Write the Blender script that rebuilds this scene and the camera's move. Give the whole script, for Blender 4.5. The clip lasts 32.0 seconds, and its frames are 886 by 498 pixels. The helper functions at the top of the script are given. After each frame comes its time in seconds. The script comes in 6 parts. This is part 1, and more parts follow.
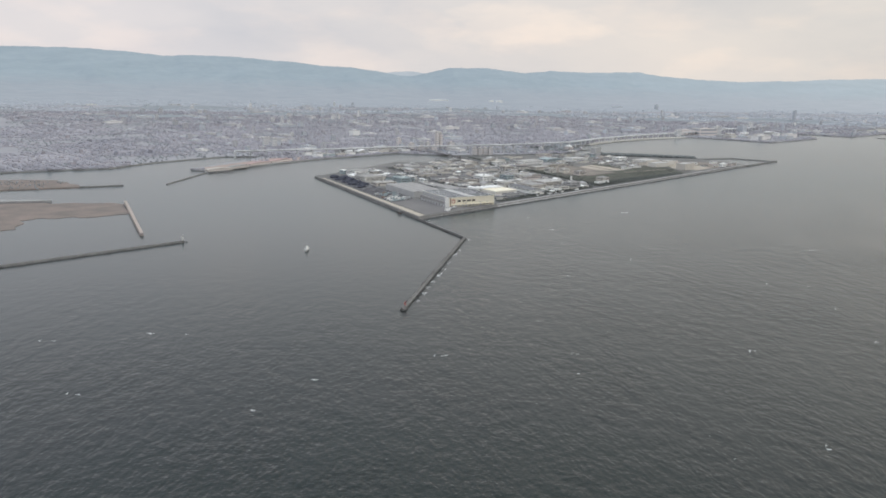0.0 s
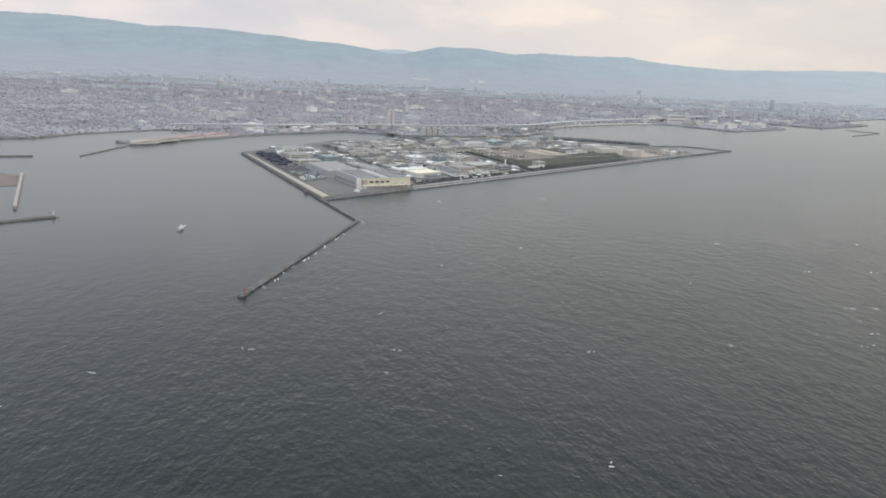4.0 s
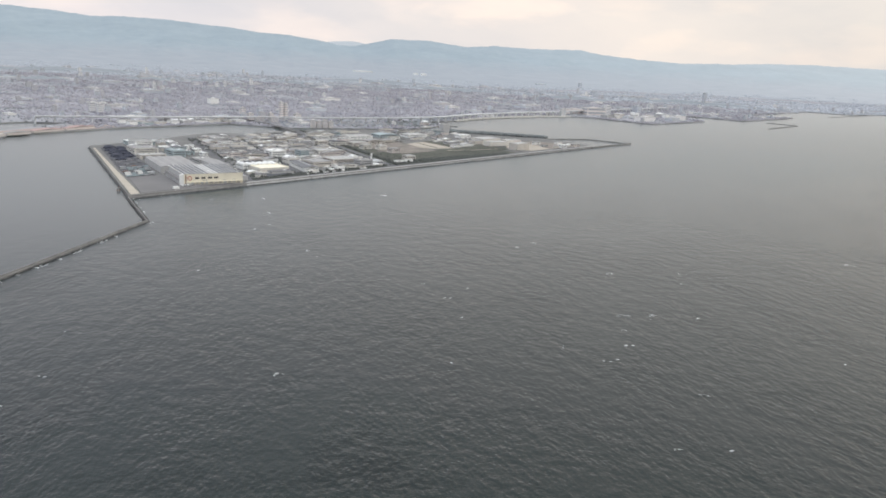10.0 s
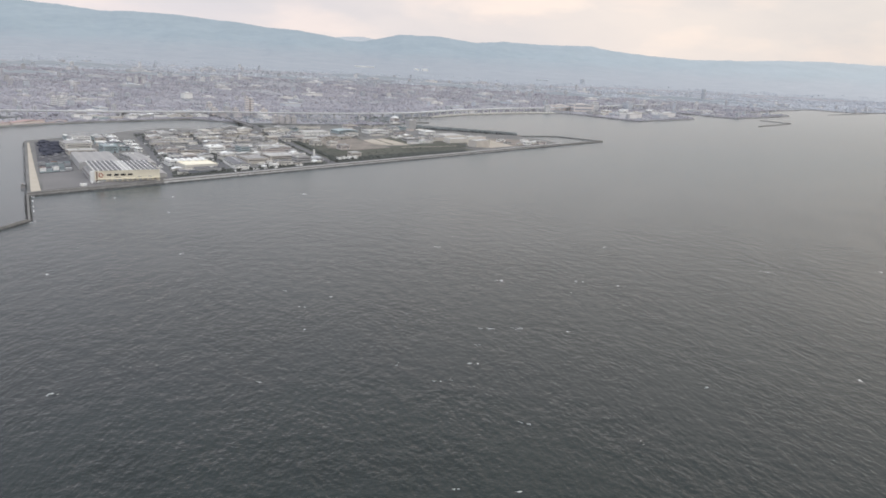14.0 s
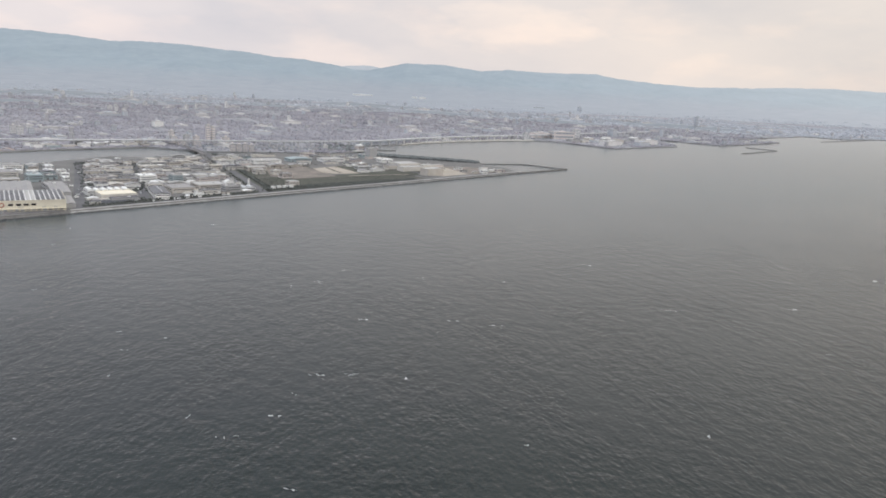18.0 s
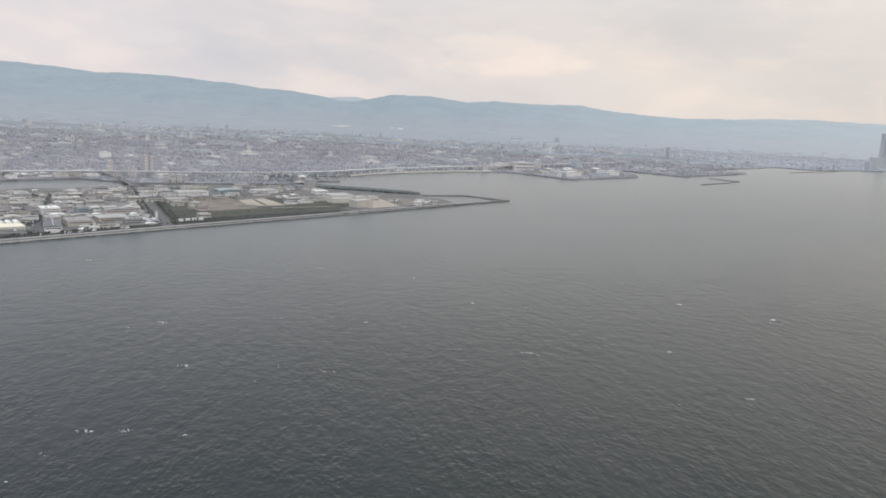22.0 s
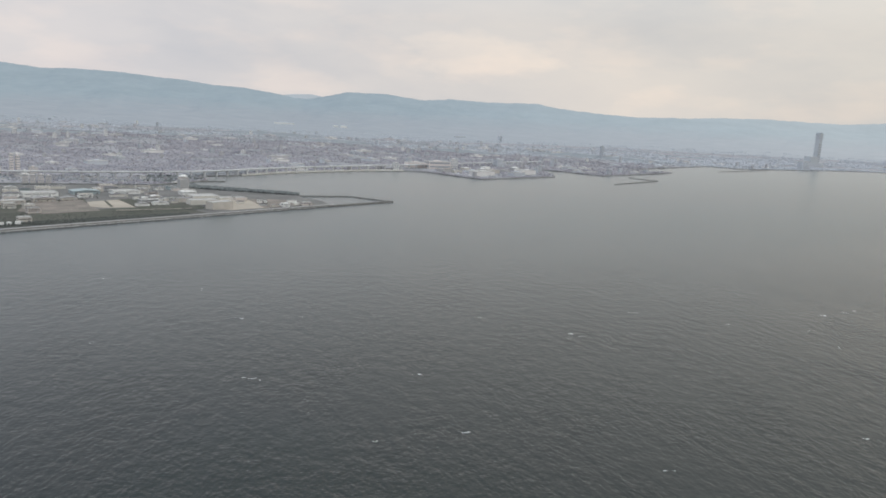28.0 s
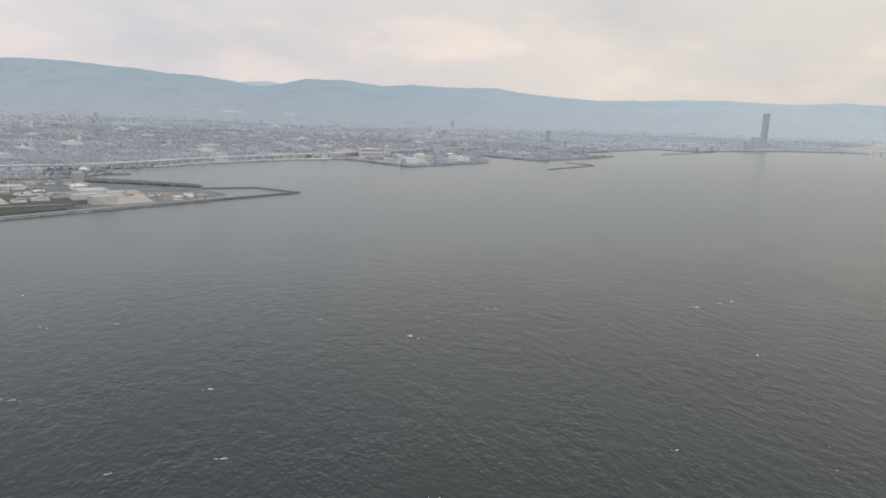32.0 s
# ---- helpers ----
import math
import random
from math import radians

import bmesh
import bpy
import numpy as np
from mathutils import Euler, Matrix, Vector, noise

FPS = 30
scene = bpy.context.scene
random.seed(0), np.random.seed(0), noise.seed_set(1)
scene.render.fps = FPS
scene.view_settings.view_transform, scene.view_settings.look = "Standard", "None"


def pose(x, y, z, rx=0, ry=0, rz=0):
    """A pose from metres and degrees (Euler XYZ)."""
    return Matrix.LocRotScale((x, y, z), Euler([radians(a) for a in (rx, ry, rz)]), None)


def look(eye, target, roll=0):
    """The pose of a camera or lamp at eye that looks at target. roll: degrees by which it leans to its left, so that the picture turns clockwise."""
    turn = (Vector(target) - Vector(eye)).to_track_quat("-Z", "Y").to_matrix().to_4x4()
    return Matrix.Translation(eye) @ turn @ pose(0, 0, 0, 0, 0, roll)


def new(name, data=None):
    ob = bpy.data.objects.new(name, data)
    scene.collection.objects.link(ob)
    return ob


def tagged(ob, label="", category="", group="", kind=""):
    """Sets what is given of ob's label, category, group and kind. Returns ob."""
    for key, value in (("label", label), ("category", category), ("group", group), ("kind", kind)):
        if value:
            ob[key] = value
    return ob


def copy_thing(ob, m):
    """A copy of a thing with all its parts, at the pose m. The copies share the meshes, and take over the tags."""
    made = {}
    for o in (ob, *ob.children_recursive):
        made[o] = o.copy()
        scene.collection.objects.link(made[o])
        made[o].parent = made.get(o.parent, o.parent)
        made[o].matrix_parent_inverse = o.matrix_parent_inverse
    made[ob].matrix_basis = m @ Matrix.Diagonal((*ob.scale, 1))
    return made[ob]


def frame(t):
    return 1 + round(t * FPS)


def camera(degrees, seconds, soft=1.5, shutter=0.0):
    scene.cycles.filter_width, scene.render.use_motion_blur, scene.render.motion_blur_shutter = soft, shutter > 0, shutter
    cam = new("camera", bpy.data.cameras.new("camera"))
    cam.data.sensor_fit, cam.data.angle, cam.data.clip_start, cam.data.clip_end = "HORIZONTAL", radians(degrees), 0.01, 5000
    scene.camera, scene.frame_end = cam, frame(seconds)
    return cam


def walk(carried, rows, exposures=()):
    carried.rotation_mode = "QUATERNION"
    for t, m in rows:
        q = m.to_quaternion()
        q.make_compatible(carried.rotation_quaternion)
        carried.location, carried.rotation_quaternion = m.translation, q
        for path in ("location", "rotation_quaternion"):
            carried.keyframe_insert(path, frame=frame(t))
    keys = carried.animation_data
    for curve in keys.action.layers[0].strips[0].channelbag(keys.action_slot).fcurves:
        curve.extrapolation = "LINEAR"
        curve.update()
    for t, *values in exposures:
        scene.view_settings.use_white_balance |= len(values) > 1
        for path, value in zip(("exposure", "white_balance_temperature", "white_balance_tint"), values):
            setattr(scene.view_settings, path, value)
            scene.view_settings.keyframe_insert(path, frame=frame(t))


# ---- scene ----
# seconds, stops, kelvin, tint
EXPOSURES = [(0.0, 0.01, 6500, 10), (2.0, 0.05, 6500, 10), (6.0, 0.08, 6500, 10), (8.0, 0.09, 6500, 10.5), (10.0, 0.22, 6580, 11), (12.0, 0.22, 6620, 13), (14.0, 0.17, 6600, 13), (17.0, 0.07, 6600, 12.5),
             (20.0, 0.14, 6680, 14), (21.0, 0.09, 6650, 14), (23.0, -0.04, 6500, 9), (25.0, -0.12, 6500, 9.5), (28.0, -0.09, 6500, 9), (30.0, -0.05, 6500, 10), (32.0, -0.03, 6500, 10.5)]
cam = camera(60.00, 32.0, soft=1.8)
# seconds, eye x y z, yaw, pitch, roll
ROWS = [
    (0.0, -3.23, 3.09, 67.75, -0.44, -12.40, -1.29),
    (0.5, 1.99, 4.82, 67.75, -0.26, -12.57, -1.58),
    (1.0, 7.23, 6.55, 67.75, -0.21, -12.82, -2.10),
    (1.5, 12.47, 8.28, 67.76, -0.25, -13.00, -2.23),
    (2.0, 17.74, 10.02, 67.78, -0.33, -12.95, -1.97),
    (2.5, 23.01, 11.77, 67.79, -0.32, -13.08, -2.04),
    (4.5, 44.27, 18.77, 67.91, -0.93, -13.93, -3.35),
    (5.0, 49.62, 20.54, 67.96, -1.57, -13.86, -3.27),
    (5.5, 54.99, 22.30, 68.01, -1.82, -13.62, -3.18),
    (6.0, 60.36, 24.08, 68.06, -1.91, -13.59, -3.26),
    (6.5, 65.75, 25.86, 68.12, -1.94, -13.59, -3.28),
    (7.0, 71.17, 27.64, 68.18, -2.10, -13.59, -3.21),
    (7.5, 76.59, 29.43, 68.25, -2.23, -13.48, -3.47),
    (8.0, 82.03, 31.22, 68.33, -2.26, -13.49, -4.19),
    (8.5, 87.48, 33.01, 68.40, -2.34, -13.53, -4.46),
    (9.0, 92.95, 34.81, 68.50, -2.39, -13.45, -3.90),
    (9.5, 98.43, 36.61, 68.59, -2.76, -13.86, -3.30),
    (10.0, 103.93, 38.42, 68.68, -3.29, -14.20, -3.18),
    (10.5, 109.44, 40.23, 68.78, -3.32, -13.80, -3.51),
    (11.0, 114.97, 42.05, 68.89, -3.01, -13.22, -3.54),
    (11.5, 120.51, 43.87, 69.00, -2.82, -13.40, -3.53),
    (12.0, 126.06, 45.70, 69.12, -2.70, -13.78, -3.64),
    (12.5, 131.64, 47.52, 69.24, -2.55, -14.00, -3.71),
    (13.0, 137.22, 49.36, 69.37, -2.37, -14.08, -3.51),
    (13.5, 142.82, 51.20, 69.50, -2.14, -14.33, -3.04),
    (14.0, 148.43, 53.05, 69.64, -2.07, -14.55, -3.33),
    (14.5, 154.06, 54.89, 69.79, -2.19, -14.31, -3.98),
    (16.5, 176.72, 62.32, 70.41, -1.39, -13.14, -3.67),
    (17.0, 182.42, 64.19, 70.57, -1.43, -12.91, -3.61),
    (17.5, 188.14, 66.07, 70.75, -1.22, -12.45, -3.31),
    (18.0, 193.88, 67.94, 70.93, -1.09, -12.59, -3.16),
    (18.5, 199.62, 69.83, 71.12, -1.02, -12.94, -3.33),
    (19.0, 205.38, 71.71, 71.31, -1.07, -13.68, -3.73),
    (19.5, 211.15, 73.61, 71.50, -1.49, -14.30, -4.10),
    (20.0, 216.95, 75.50, 71.70, -1.86, -13.71, -3.94),
    (20.5, 222.76, 77.40, 71.91, -1.99, -12.55, -3.37),
    (21.0, 228.57, 79.30, 72.12, -1.92, -11.48, -2.99),
    (21.5, 234.41, 81.21, 72.35, -1.75, -10.72, -3.00),
    (22.0, 240.26, 83.12, 72.57, -1.48, -10.32, -3.18),
    (22.5, 246.12, 85.04, 72.79, -1.24, -10.23, -2.93),
    (23.0, 251.99, 86.96, 73.02, -1.02, -10.70, -2.57),
    (23.5, 257.89, 88.90, 73.27, -1.25, -11.15, -2.50),
    (24.0, 263.80, 90.82, 73.50, -1.68, -10.87, -2.81),
    (24.5, 269.72, 92.75, 73.75, -2.00, -9.63, -3.25),
    (25.0, 275.66, 94.70, 74.01, -2.58, -8.73, -3.90),
    (25.5, 281.61, 96.64, 74.26, -3.43, -8.88, -4.20),
    (27.5, 305.56, 104.46, 75.35, -3.96, -10.04, -3.58),
    (28.0, 311.59, 106.43, 75.64, -3.78, -10.32, -3.40),
    (28.5, 317.63, 108.40, 75.93, -3.49, -10.73, -3.27),
    (29.0, 323.68, 110.37, 76.23, -2.90, -11.14, -3.20),
    (29.5, 329.74, 112.35, 76.52, -2.75, -11.48, -3.14),
    (30.0, 335.83, 114.33, 76.83, -3.03, -11.59, -3.12),
    (30.5, 341.94, 116.32, 77.14, -3.51, -11.92, -3.45),
    (31.0, 348.05, 118.31, 77.46, -4.19, -12.13, -3.57),
    (31.5, 354.17, 120.31, 77.78, -5.41, -11.58, -3.05),
    (32.0, 360.31, 122.31, 78.11, -6.05, -11.25, -2.66),
]
walk(cam, [(t, pose(x, y, z, 90 + pitch, roll, yaw)) for t, x, y, z, yaw, pitch, roll in ROWS], EXPOSURES)

# ---------------------------------------------------------------- world, sun
SUN_EL, SUN_AZ = radians(24), radians(70)          # low evening sun behind cloud, to the west
world = bpy.data.worlds.new("overcast_sky")
scene.world = world
world.use_nodes = True


def build_world():
    nt = world.node_tree
    nt.nodes.clear()
    N, L = nt.nodes.new, nt.links.new
    out, bg = N("ShaderNodeOutputWorld"), N("ShaderNodeBackground")
    sky = N("ShaderNodeTexSky")
    sky.sky_type, sky.sun_disc = "NISHITA", False
    sky.sun_elevation, sky.sun_rotation = SUN_EL, SUN_AZ
    sky.air_density, sky.dust_density = 1.0, 3.0
    co = N("ShaderNodeTexCoord")
    # clouds: a broad layer and smaller, softly lit patches, flattened towards the skyline
    sq = N("ShaderNodeMapping")
    sq.inputs["Scale"].default_value = (1.6, 1.6, 4.6)
    sq.inputs["Location"].default_value = (0.35, 0.1, 0.2)
    L(co.outputs["Generated"], sq.inputs["Vector"])
    n1 = N("ShaderNodeTexNoise")
    n1.inputs["Scale"].default_value, n1.inputs["Detail"].default_value, n1.inputs["Roughness"].default_value = 1.5, 6, 0.55
    L(sq.outputs[0], n1.inputs["Vector"])
    r1 = N("ShaderNodeValToRGB")
    r1.color_ramp.elements[0].position, r1.color_ramp.elements[0].color = 0.33, (0.665, 0.662, 0.685, 1)
    r1.color_ramp.elements[1].position, r1.color_ramp.elements[1].color = 0.64, (0.83, 0.78, 0.752, 1)
    e = r1.color_ramp.elements.new(0.485)
    e.color = (0.765, 0.735, 0.728, 1)
    L(n1.outputs[0], r1.inputs[0])
    # the cloud is brighter and warmer towards the hidden sun
    dp = N("ShaderNodeVectorMath")
    dp.operation = "DOT_PRODUCT"
    dp.inputs[1].default_value = (math.sin(SUN_AZ) * math.cos(SUN_EL), math.cos(SUN_AZ) * math.cos(SUN_EL), math.sin(SUN_EL))
    L(co.outputs["Generated"], dp.inputs[0])
    gl = N("ShaderNodeValToRGB")
    gl.color_ramp.elements[0].position, gl.color_ramp.elements[0].color = 0.0, (1.02, 1.015, 1.035, 1)
    gl.color_ramp.elements[1].position, gl.color_ramp.elements[1].color = 1.0, (1.025, 0.985, 0.885, 1)
    L(dp.outputs["Value"], gl.inputs[0])
    tn = N("ShaderNodeMix")
    tn.data_type, tn.blend_type = "RGBA", "MULTIPLY"
    tn.inputs[0].default_value = 1.0
    # one brighter, thinner place in the cloud, low over the hills
    bl = N("ShaderNodeVectorMath")
    bl.operation = "SUBTRACT"
    bl.inputs[1].default_value = (math.sin(radians(5.8)), math.cos(radians(5.8)), math.sin(radians(3.9)))
    L(co.outputs["Generated"], bl.inputs[0])
    bs = N("ShaderNodeVectorMath")
    bs.operation = "MULTIPLY"
    bs.inputs[1].default_value = (17, 6, 55)
    L(bl.outputs[0], bs.inputs[0])
    ln = N("ShaderNodeVectorMath")
    ln.operation = "LENGTH"
    L(bs.outputs[0], ln.inputs[0])
    ns = N("ShaderNodeMath")
    ns.operation = "MULTIPLY_ADD"
    ns.inputs[1].default_value = -2.4
    n2 = N("ShaderNodeTexNoise")
    n2.inputs["Scale"].default_value, n2.inputs["Detail"].default_value = 9.0, 4
    L(sq.outputs[0], n2.inputs["Vector"])
    L(n2.outputs[0], ns.inputs[0])
    L(ln.outputs["Value"], ns.inputs[2])
    br = N("ShaderNodeValToRGB")
    br.color_ramp.elements[0].position, br.color_ramp.elements[0].color = 0.0, (1.13, 1.085, 1.04, 1)
    br.color_ramp.elements[1].position, br.color_ramp.elements[1].color = 0.6, (1, 1, 1, 1)
    L(ns.outputs[0], br.inputs[0])
    tb = N("ShaderNodeMix")
    tb.data_type, tb.blend_type = "RGBA", "MULTIPLY"
    tb.inputs[0].default_value = 1.0
    # many smaller, faintly rosy thin places
    n3 = N("ShaderNodeTexNoise")
    n3.inputs["Scale"].default_value, n3.inputs["Detail"].default_value = 5.2, 5
    L(sq.outputs[0], n3.inputs["Vector"])
    r3 = N("ShaderNodeValToRGB")
    r3.color_ramp.elements[0].position, r3.color_ramp.elements[0].color = 0.50, (0.985, 0.99, 1.0, 1)
    r3.color_ramp.elements[1].position, r3.color_ramp.elements[1].color = 0.68, (1.10, 1.055, 1.025, 1)
    L(n3.outputs[0], r3.inputs[0])
    tr = N("ShaderNodeMix")
    tr.data_type, tr.blend_type = "RGBA", "MULTIPLY"
    tr.inputs[0].default_value = 1.0
    L(r1.outputs[0], tr.inputs[6])
    L(r3.outputs[0], tr.inputs[7])
    L(tr.outputs[2], tb.inputs[6])
    L(br.outputs[0], tb.inputs[7])
    # an overcast sky grows brighter towards the zenith
    sep = N("ShaderNodeSeparateXYZ")
    L(co.outputs["Generated"], sep.inputs[0])
    up = N("ShaderNodeValToRGB")
    up.color_ramp.elements[0].position, up.color_ramp.elements[0].color = 0.11, (0.985, 0.99, 0.995, 1)
    up.color_ramp.elements[1].position, up.color_ramp.elements[1].color = 0.95, (1.80, 2.04, 2.25, 1)
    mid = up.color_ramp.elements.new(0.26)
    mid.color = (1.07, 1.155, 1.215, 1)
    high = up.color_ramp.elements.new(0.55)
    high.color = (1.28, 1.44, 1.56, 1)
    L(sep.outputs["Z"], up.inputs[0])
    tu = N("ShaderNodeMix")
    tu.data_type, tu.blend_type = "RGBA", "MULTIPLY"
    tu.inputs[0].default_value = 1.0
    L(tb.outputs[2], tu.inputs[6])
    L(up.outputs[0], tu.inputs[7])
    L(tu.outputs[2], tn.inputs[6])
    L(gl.outputs[0], tn.inputs[7])
    mx = N("ShaderNodeMix")
    mx.data_type = "RGBA"
    mx.inputs[0].default_value = 0.94
    sc = N("ShaderNodeVectorMath")
    sc.operation = "SCALE"
    sc.inputs["Scale"].default_value = 0.10
    L(sky.outputs[0], sc.inputs[0])
    L(sc.outputs[0], mx.inputs[6])
    L(tn.outputs[2], mx.inputs[7])
    L(mx.outputs[2], bg.inputs["Color"])
    bg.inputs["Strength"].default_value = 1.0
    L(bg.outputs[0], out.inputs[0])


build_world()
sun_data = bpy.data.lights.new("sun", "SUN")
sun_data.energy, sun_data.angle, sun_data.color = 0.6, radians(16), (1.0, 0.92, 0.84)
sun = new("sun", sun_data)
sun.matrix_world = look((0, 0, 500), (-math.sin(SUN_AZ) * 500, -math.cos(SUN_AZ) * 500, 500 - 500 * math.tan(SUN_EL)))

# ---------------------------------------------------------------- materials
MATS = {}


def mat(name, col, col2=None, rough=0.8, scale=1.0, fine=8.0, bump=0.15, spread=0.0, spec=0.3, metal=0.0, island=False, palette=None):
    """A procedural surface: two colours mixed by a coarse and a fine noise, roughness variation and relief. spread: brightness
    change from piece to piece; palette: colours picked at random, piece by piece."""
    if name in MATS:
        return MATS[name]
    m = MATS[name] = bpy.data.materials.new(name)
    m.use_nodes = True
    nt = m.node_tree
    N, L = nt.nodes.new, nt.links.new
    bs = nt.nodes["Principled BSDF"]
    col2 = col2 or tuple(c * 0.75 for c in col)
    co = N("ShaderNodeTexCoord")
    geo = N("ShaderNodeNewGeometry")
    n1, n2 = N("ShaderNodeTexNoise"), N("ShaderNodeTexNoise")
    for n, s, d in ((n1, scale, 4), (n2, fine, 3)):
        n.inputs["Scale"].default_value, n.inputs["Detail"].default_value = s, d
        L(geo.outputs["Position"], n.inputs["Vector"])
    av = N("ShaderNodeMath")
    av.operation = "MULTIPLY_ADD"
    L(n2.outputs[0], av.inputs[0])
    av.inputs[1].default_value = 0.4
    hf = N("ShaderNodeMath")
    hf.operation = "MULTIPLY"
    hf.inputs[1].default_value = 0.6
    L(n1.outputs[0], hf.inputs[0])
    L(hf.outputs[0], av.inputs[2])
    rp = N("ShaderNodeValToRGB")
    rp.color_ramp.elements[0].position, rp.color_ramp.elements[1].position = 0.36, 0.64
    L(av.outputs[0], rp.inputs[0])
    mx = N("ShaderNodeMix")
    mx.data_type = "RGBA"
    L(rp.outputs[0], mx.inputs[0])
    mx.inputs[6].default_value, mx.inputs[7].default_value = (*col2, 1), (*col, 1)
    last = mx.outputs[2]
    if island:
        rnd = geo.outputs["Random Per Island"]
    else:
        rnd = N("ShaderNodeObjectInfo").outputs["Random"]
    if palette:
        pr = N("ShaderNodeValToRGB")
        pr.color_ramp.interpolation = "CONSTANT"
        el = pr.color_ramp.elements
        while len(el) < len(palette):
            el.new(0.5)
        for i, c in enumerate(palette):
            el[i].position = i / len(palette)
            el[i].color = (*c, 1)
        L(rnd, pr.inputs[0])
        m2 = N("ShaderNodeMix")
        m2.data_type, m2.blend_type = "RGBA", "MULTIPLY"
        m2.inputs[0].default_value = 1.0
        L(last, m2.inputs[6])
        L(pr.outputs[0], m2.inputs[7])
        last = m2.outputs[2]
    if spread:
        hs = N("ShaderNodeHueSaturation")
        mr = N("ShaderNodeMapRange")
        mr.inputs[3].default_value, mr.inputs[4].default_value = 1 - spread, 1 + spread
        L(rnd, mr.inputs[0])
        L(mr.outputs[0], hs.inputs["Value"])
        L(last, hs.inputs["Color"])
        last = hs.outputs[0]
    L(last, bs.inputs["Base Color"])
    rr = N("ShaderNodeMapRange")
    rr.inputs[3].default_value, rr.inputs[4].default_value = max(rough - 0.1, 0.05), min(rough + 0.1, 1)
    L(n2.outputs[0], rr.inputs[0])
    L(rr.outputs[0], bs.inputs["Roughness"])
    bs.inputs["Metallic"].default_value = metal
    bs.inputs["Specular IOR Level"].default_value = spec
    if bump:
        b = N("ShaderNodeBump")
        b.inputs["Strength"].default_value, b.inputs["Distance"].default_value = bump, 0.3
        L(n2.outputs[0], b.inputs["Height"])
        L(b.outputs[0], bs.inputs["Normal"])
    return m


def water_material():
    m = bpy.data.materials.new("sea_water")
    m.use_nodes = True
    nt = m.node_tree
    N, L = nt.nodes.new, nt.links.new
    bs = nt.nodes["Principled BSDF"]
    geo = N("ShaderNodeNewGeometry")
    mp = N("ShaderNodeMapping")
    tn = N("ShaderNodeMapping")
    tn.inputs["Rotation"].default_value = (0, 0, radians(-6))
    tn.inputs["Location"].default_value = (7013.3, 9031.7, 4.4)
    L(geo.outputs["Position"], tn.inputs["Vector"])
    mp.inputs["Scale"].default_value = (1.05, 0.6, 1.0)
    L(tn.outputs[0], mp.inputs["Vector"])
    hs = []
    for s, d, w in ((0.31, 3, 1.35), (0.95, 4, 0.72), (3.4, 2, 0.15)):
        n = N("ShaderNodeTexNoise")
        n.inputs["Scale"].default_value, n.inputs["Detail"].default_value = s, d
        L(mp.outputs[0], n.inputs["Vector"])
        k = N("ShaderNodeMath")
        k.operation = "MULTIPLY"
        k.inputs[1].default_value = w
        L(n.outputs[0], k.inputs[0])
        hs.append(k)
    a, b = N("ShaderNodeMath"), N("ShaderNodeMath")
    L(hs[0].outputs[0], a.inputs[0]), L(hs[1].outputs[0], a.inputs[1])
    L(a.outputs[0], b.inputs[0]), L(hs[2].outputs[0], b.inputs[1])
    # the sea is calmer in the lee of the outer breakwater
    lee = N("ShaderNodeVectorMath")
    lee.operation = "DOT_PRODUCT"
    lee.inputs[1].default_value = (-0.98, 0.20, 0)
    L(geo.outputs["Position"], lee.inputs[0])
    m1 = N("ShaderNodeMapRange")
    m1.interpolation_type = "SMOOTHSTEP"
    m1.inputs[1].default_value, m1.inputs[2].default_value = 55.0, 59.0
    L(lee.outputs["Value"], m1.inputs[0])
    sx = N("ShaderNodeSeparateXYZ")
    L(geo.outputs["Position"], sx.inputs[0])
    m2 = N("ShaderNodeMapRange")
    m2.interpolation_type = "SMOOTHSTEP"
    m2.inputs[1].default_value, m2.inputs[2].default_value = 150.0, 270.0
    L(sx.outputs["Y"], m2.inputs[0])
    m3 = N("ShaderNodeMath")
    m3.operation = "MULTIPLY"
    # and behind its inner arm, which joins the island's corner
    arm = N("ShaderNodeVectorMath")
    arm.operation = "DOT_PRODUCT"
    arm.inputs[1].default_value = (-0.881, -0.473, 0)
    L(geo.outputs["Position"], arm.inputs[0])
    m5 = N("ShaderNodeMapRange")
    m5.interpolation_type = "SMOOTHSTEP"
    m5.inputs[1].default_value, m5.inputs[2].default_value = -170.0, -166.5
    L(arm.outputs["Value"], m5.inputs[0])
    m6 = N("ShaderNodeMapRange")
    m6.inputs[1].default_value, m6.inputs[2].default_value = 378.0, 386.0
    L(sx.outputs["Y"], m6.inputs[0])
    m7 = N("ShaderNodeMath")
    m7.operation = "MAXIMUM"
    L(m5.outputs[0], m7.inputs[0]), L(m6.outputs[0], m7.inputs[1])
    m8 = N("ShaderNodeMath")
    m8.operation = "MULTIPLY"
    L(m2.outputs[0], m8.inputs[0]), L(m7.outputs[0], m8.inputs[1])
    L(m1.outputs[0], m3.inputs[0]), L(m8.outputs[0], m3.inputs[1])
    m4 = N("ShaderNodeMapRange")
    m4.inputs[3].default_value, m4.inputs[4].default_value = 0.44, 0.10
    L(m3.outputs[0], m4.inputs[0])
    # gusts roughen the surface in drifting patches
    gust = N("ShaderNodeTexNoise")
    gust.inputs["Scale"].default_value, gust.inputs["Detail"].default_value = 0.045, 3
    L(mp.outputs[0], gust.inputs["Vector"])
    gr = N("ShaderNodeMapRange")
    gr.inputs[1].default_value, gr.inputs[2].default_value, gr.inputs[3].default_value, gr.inputs[4].default_value = 0.3, 0.7, 0.6, 1.35
    L(gust.outputs[0], gr.inputs[0])
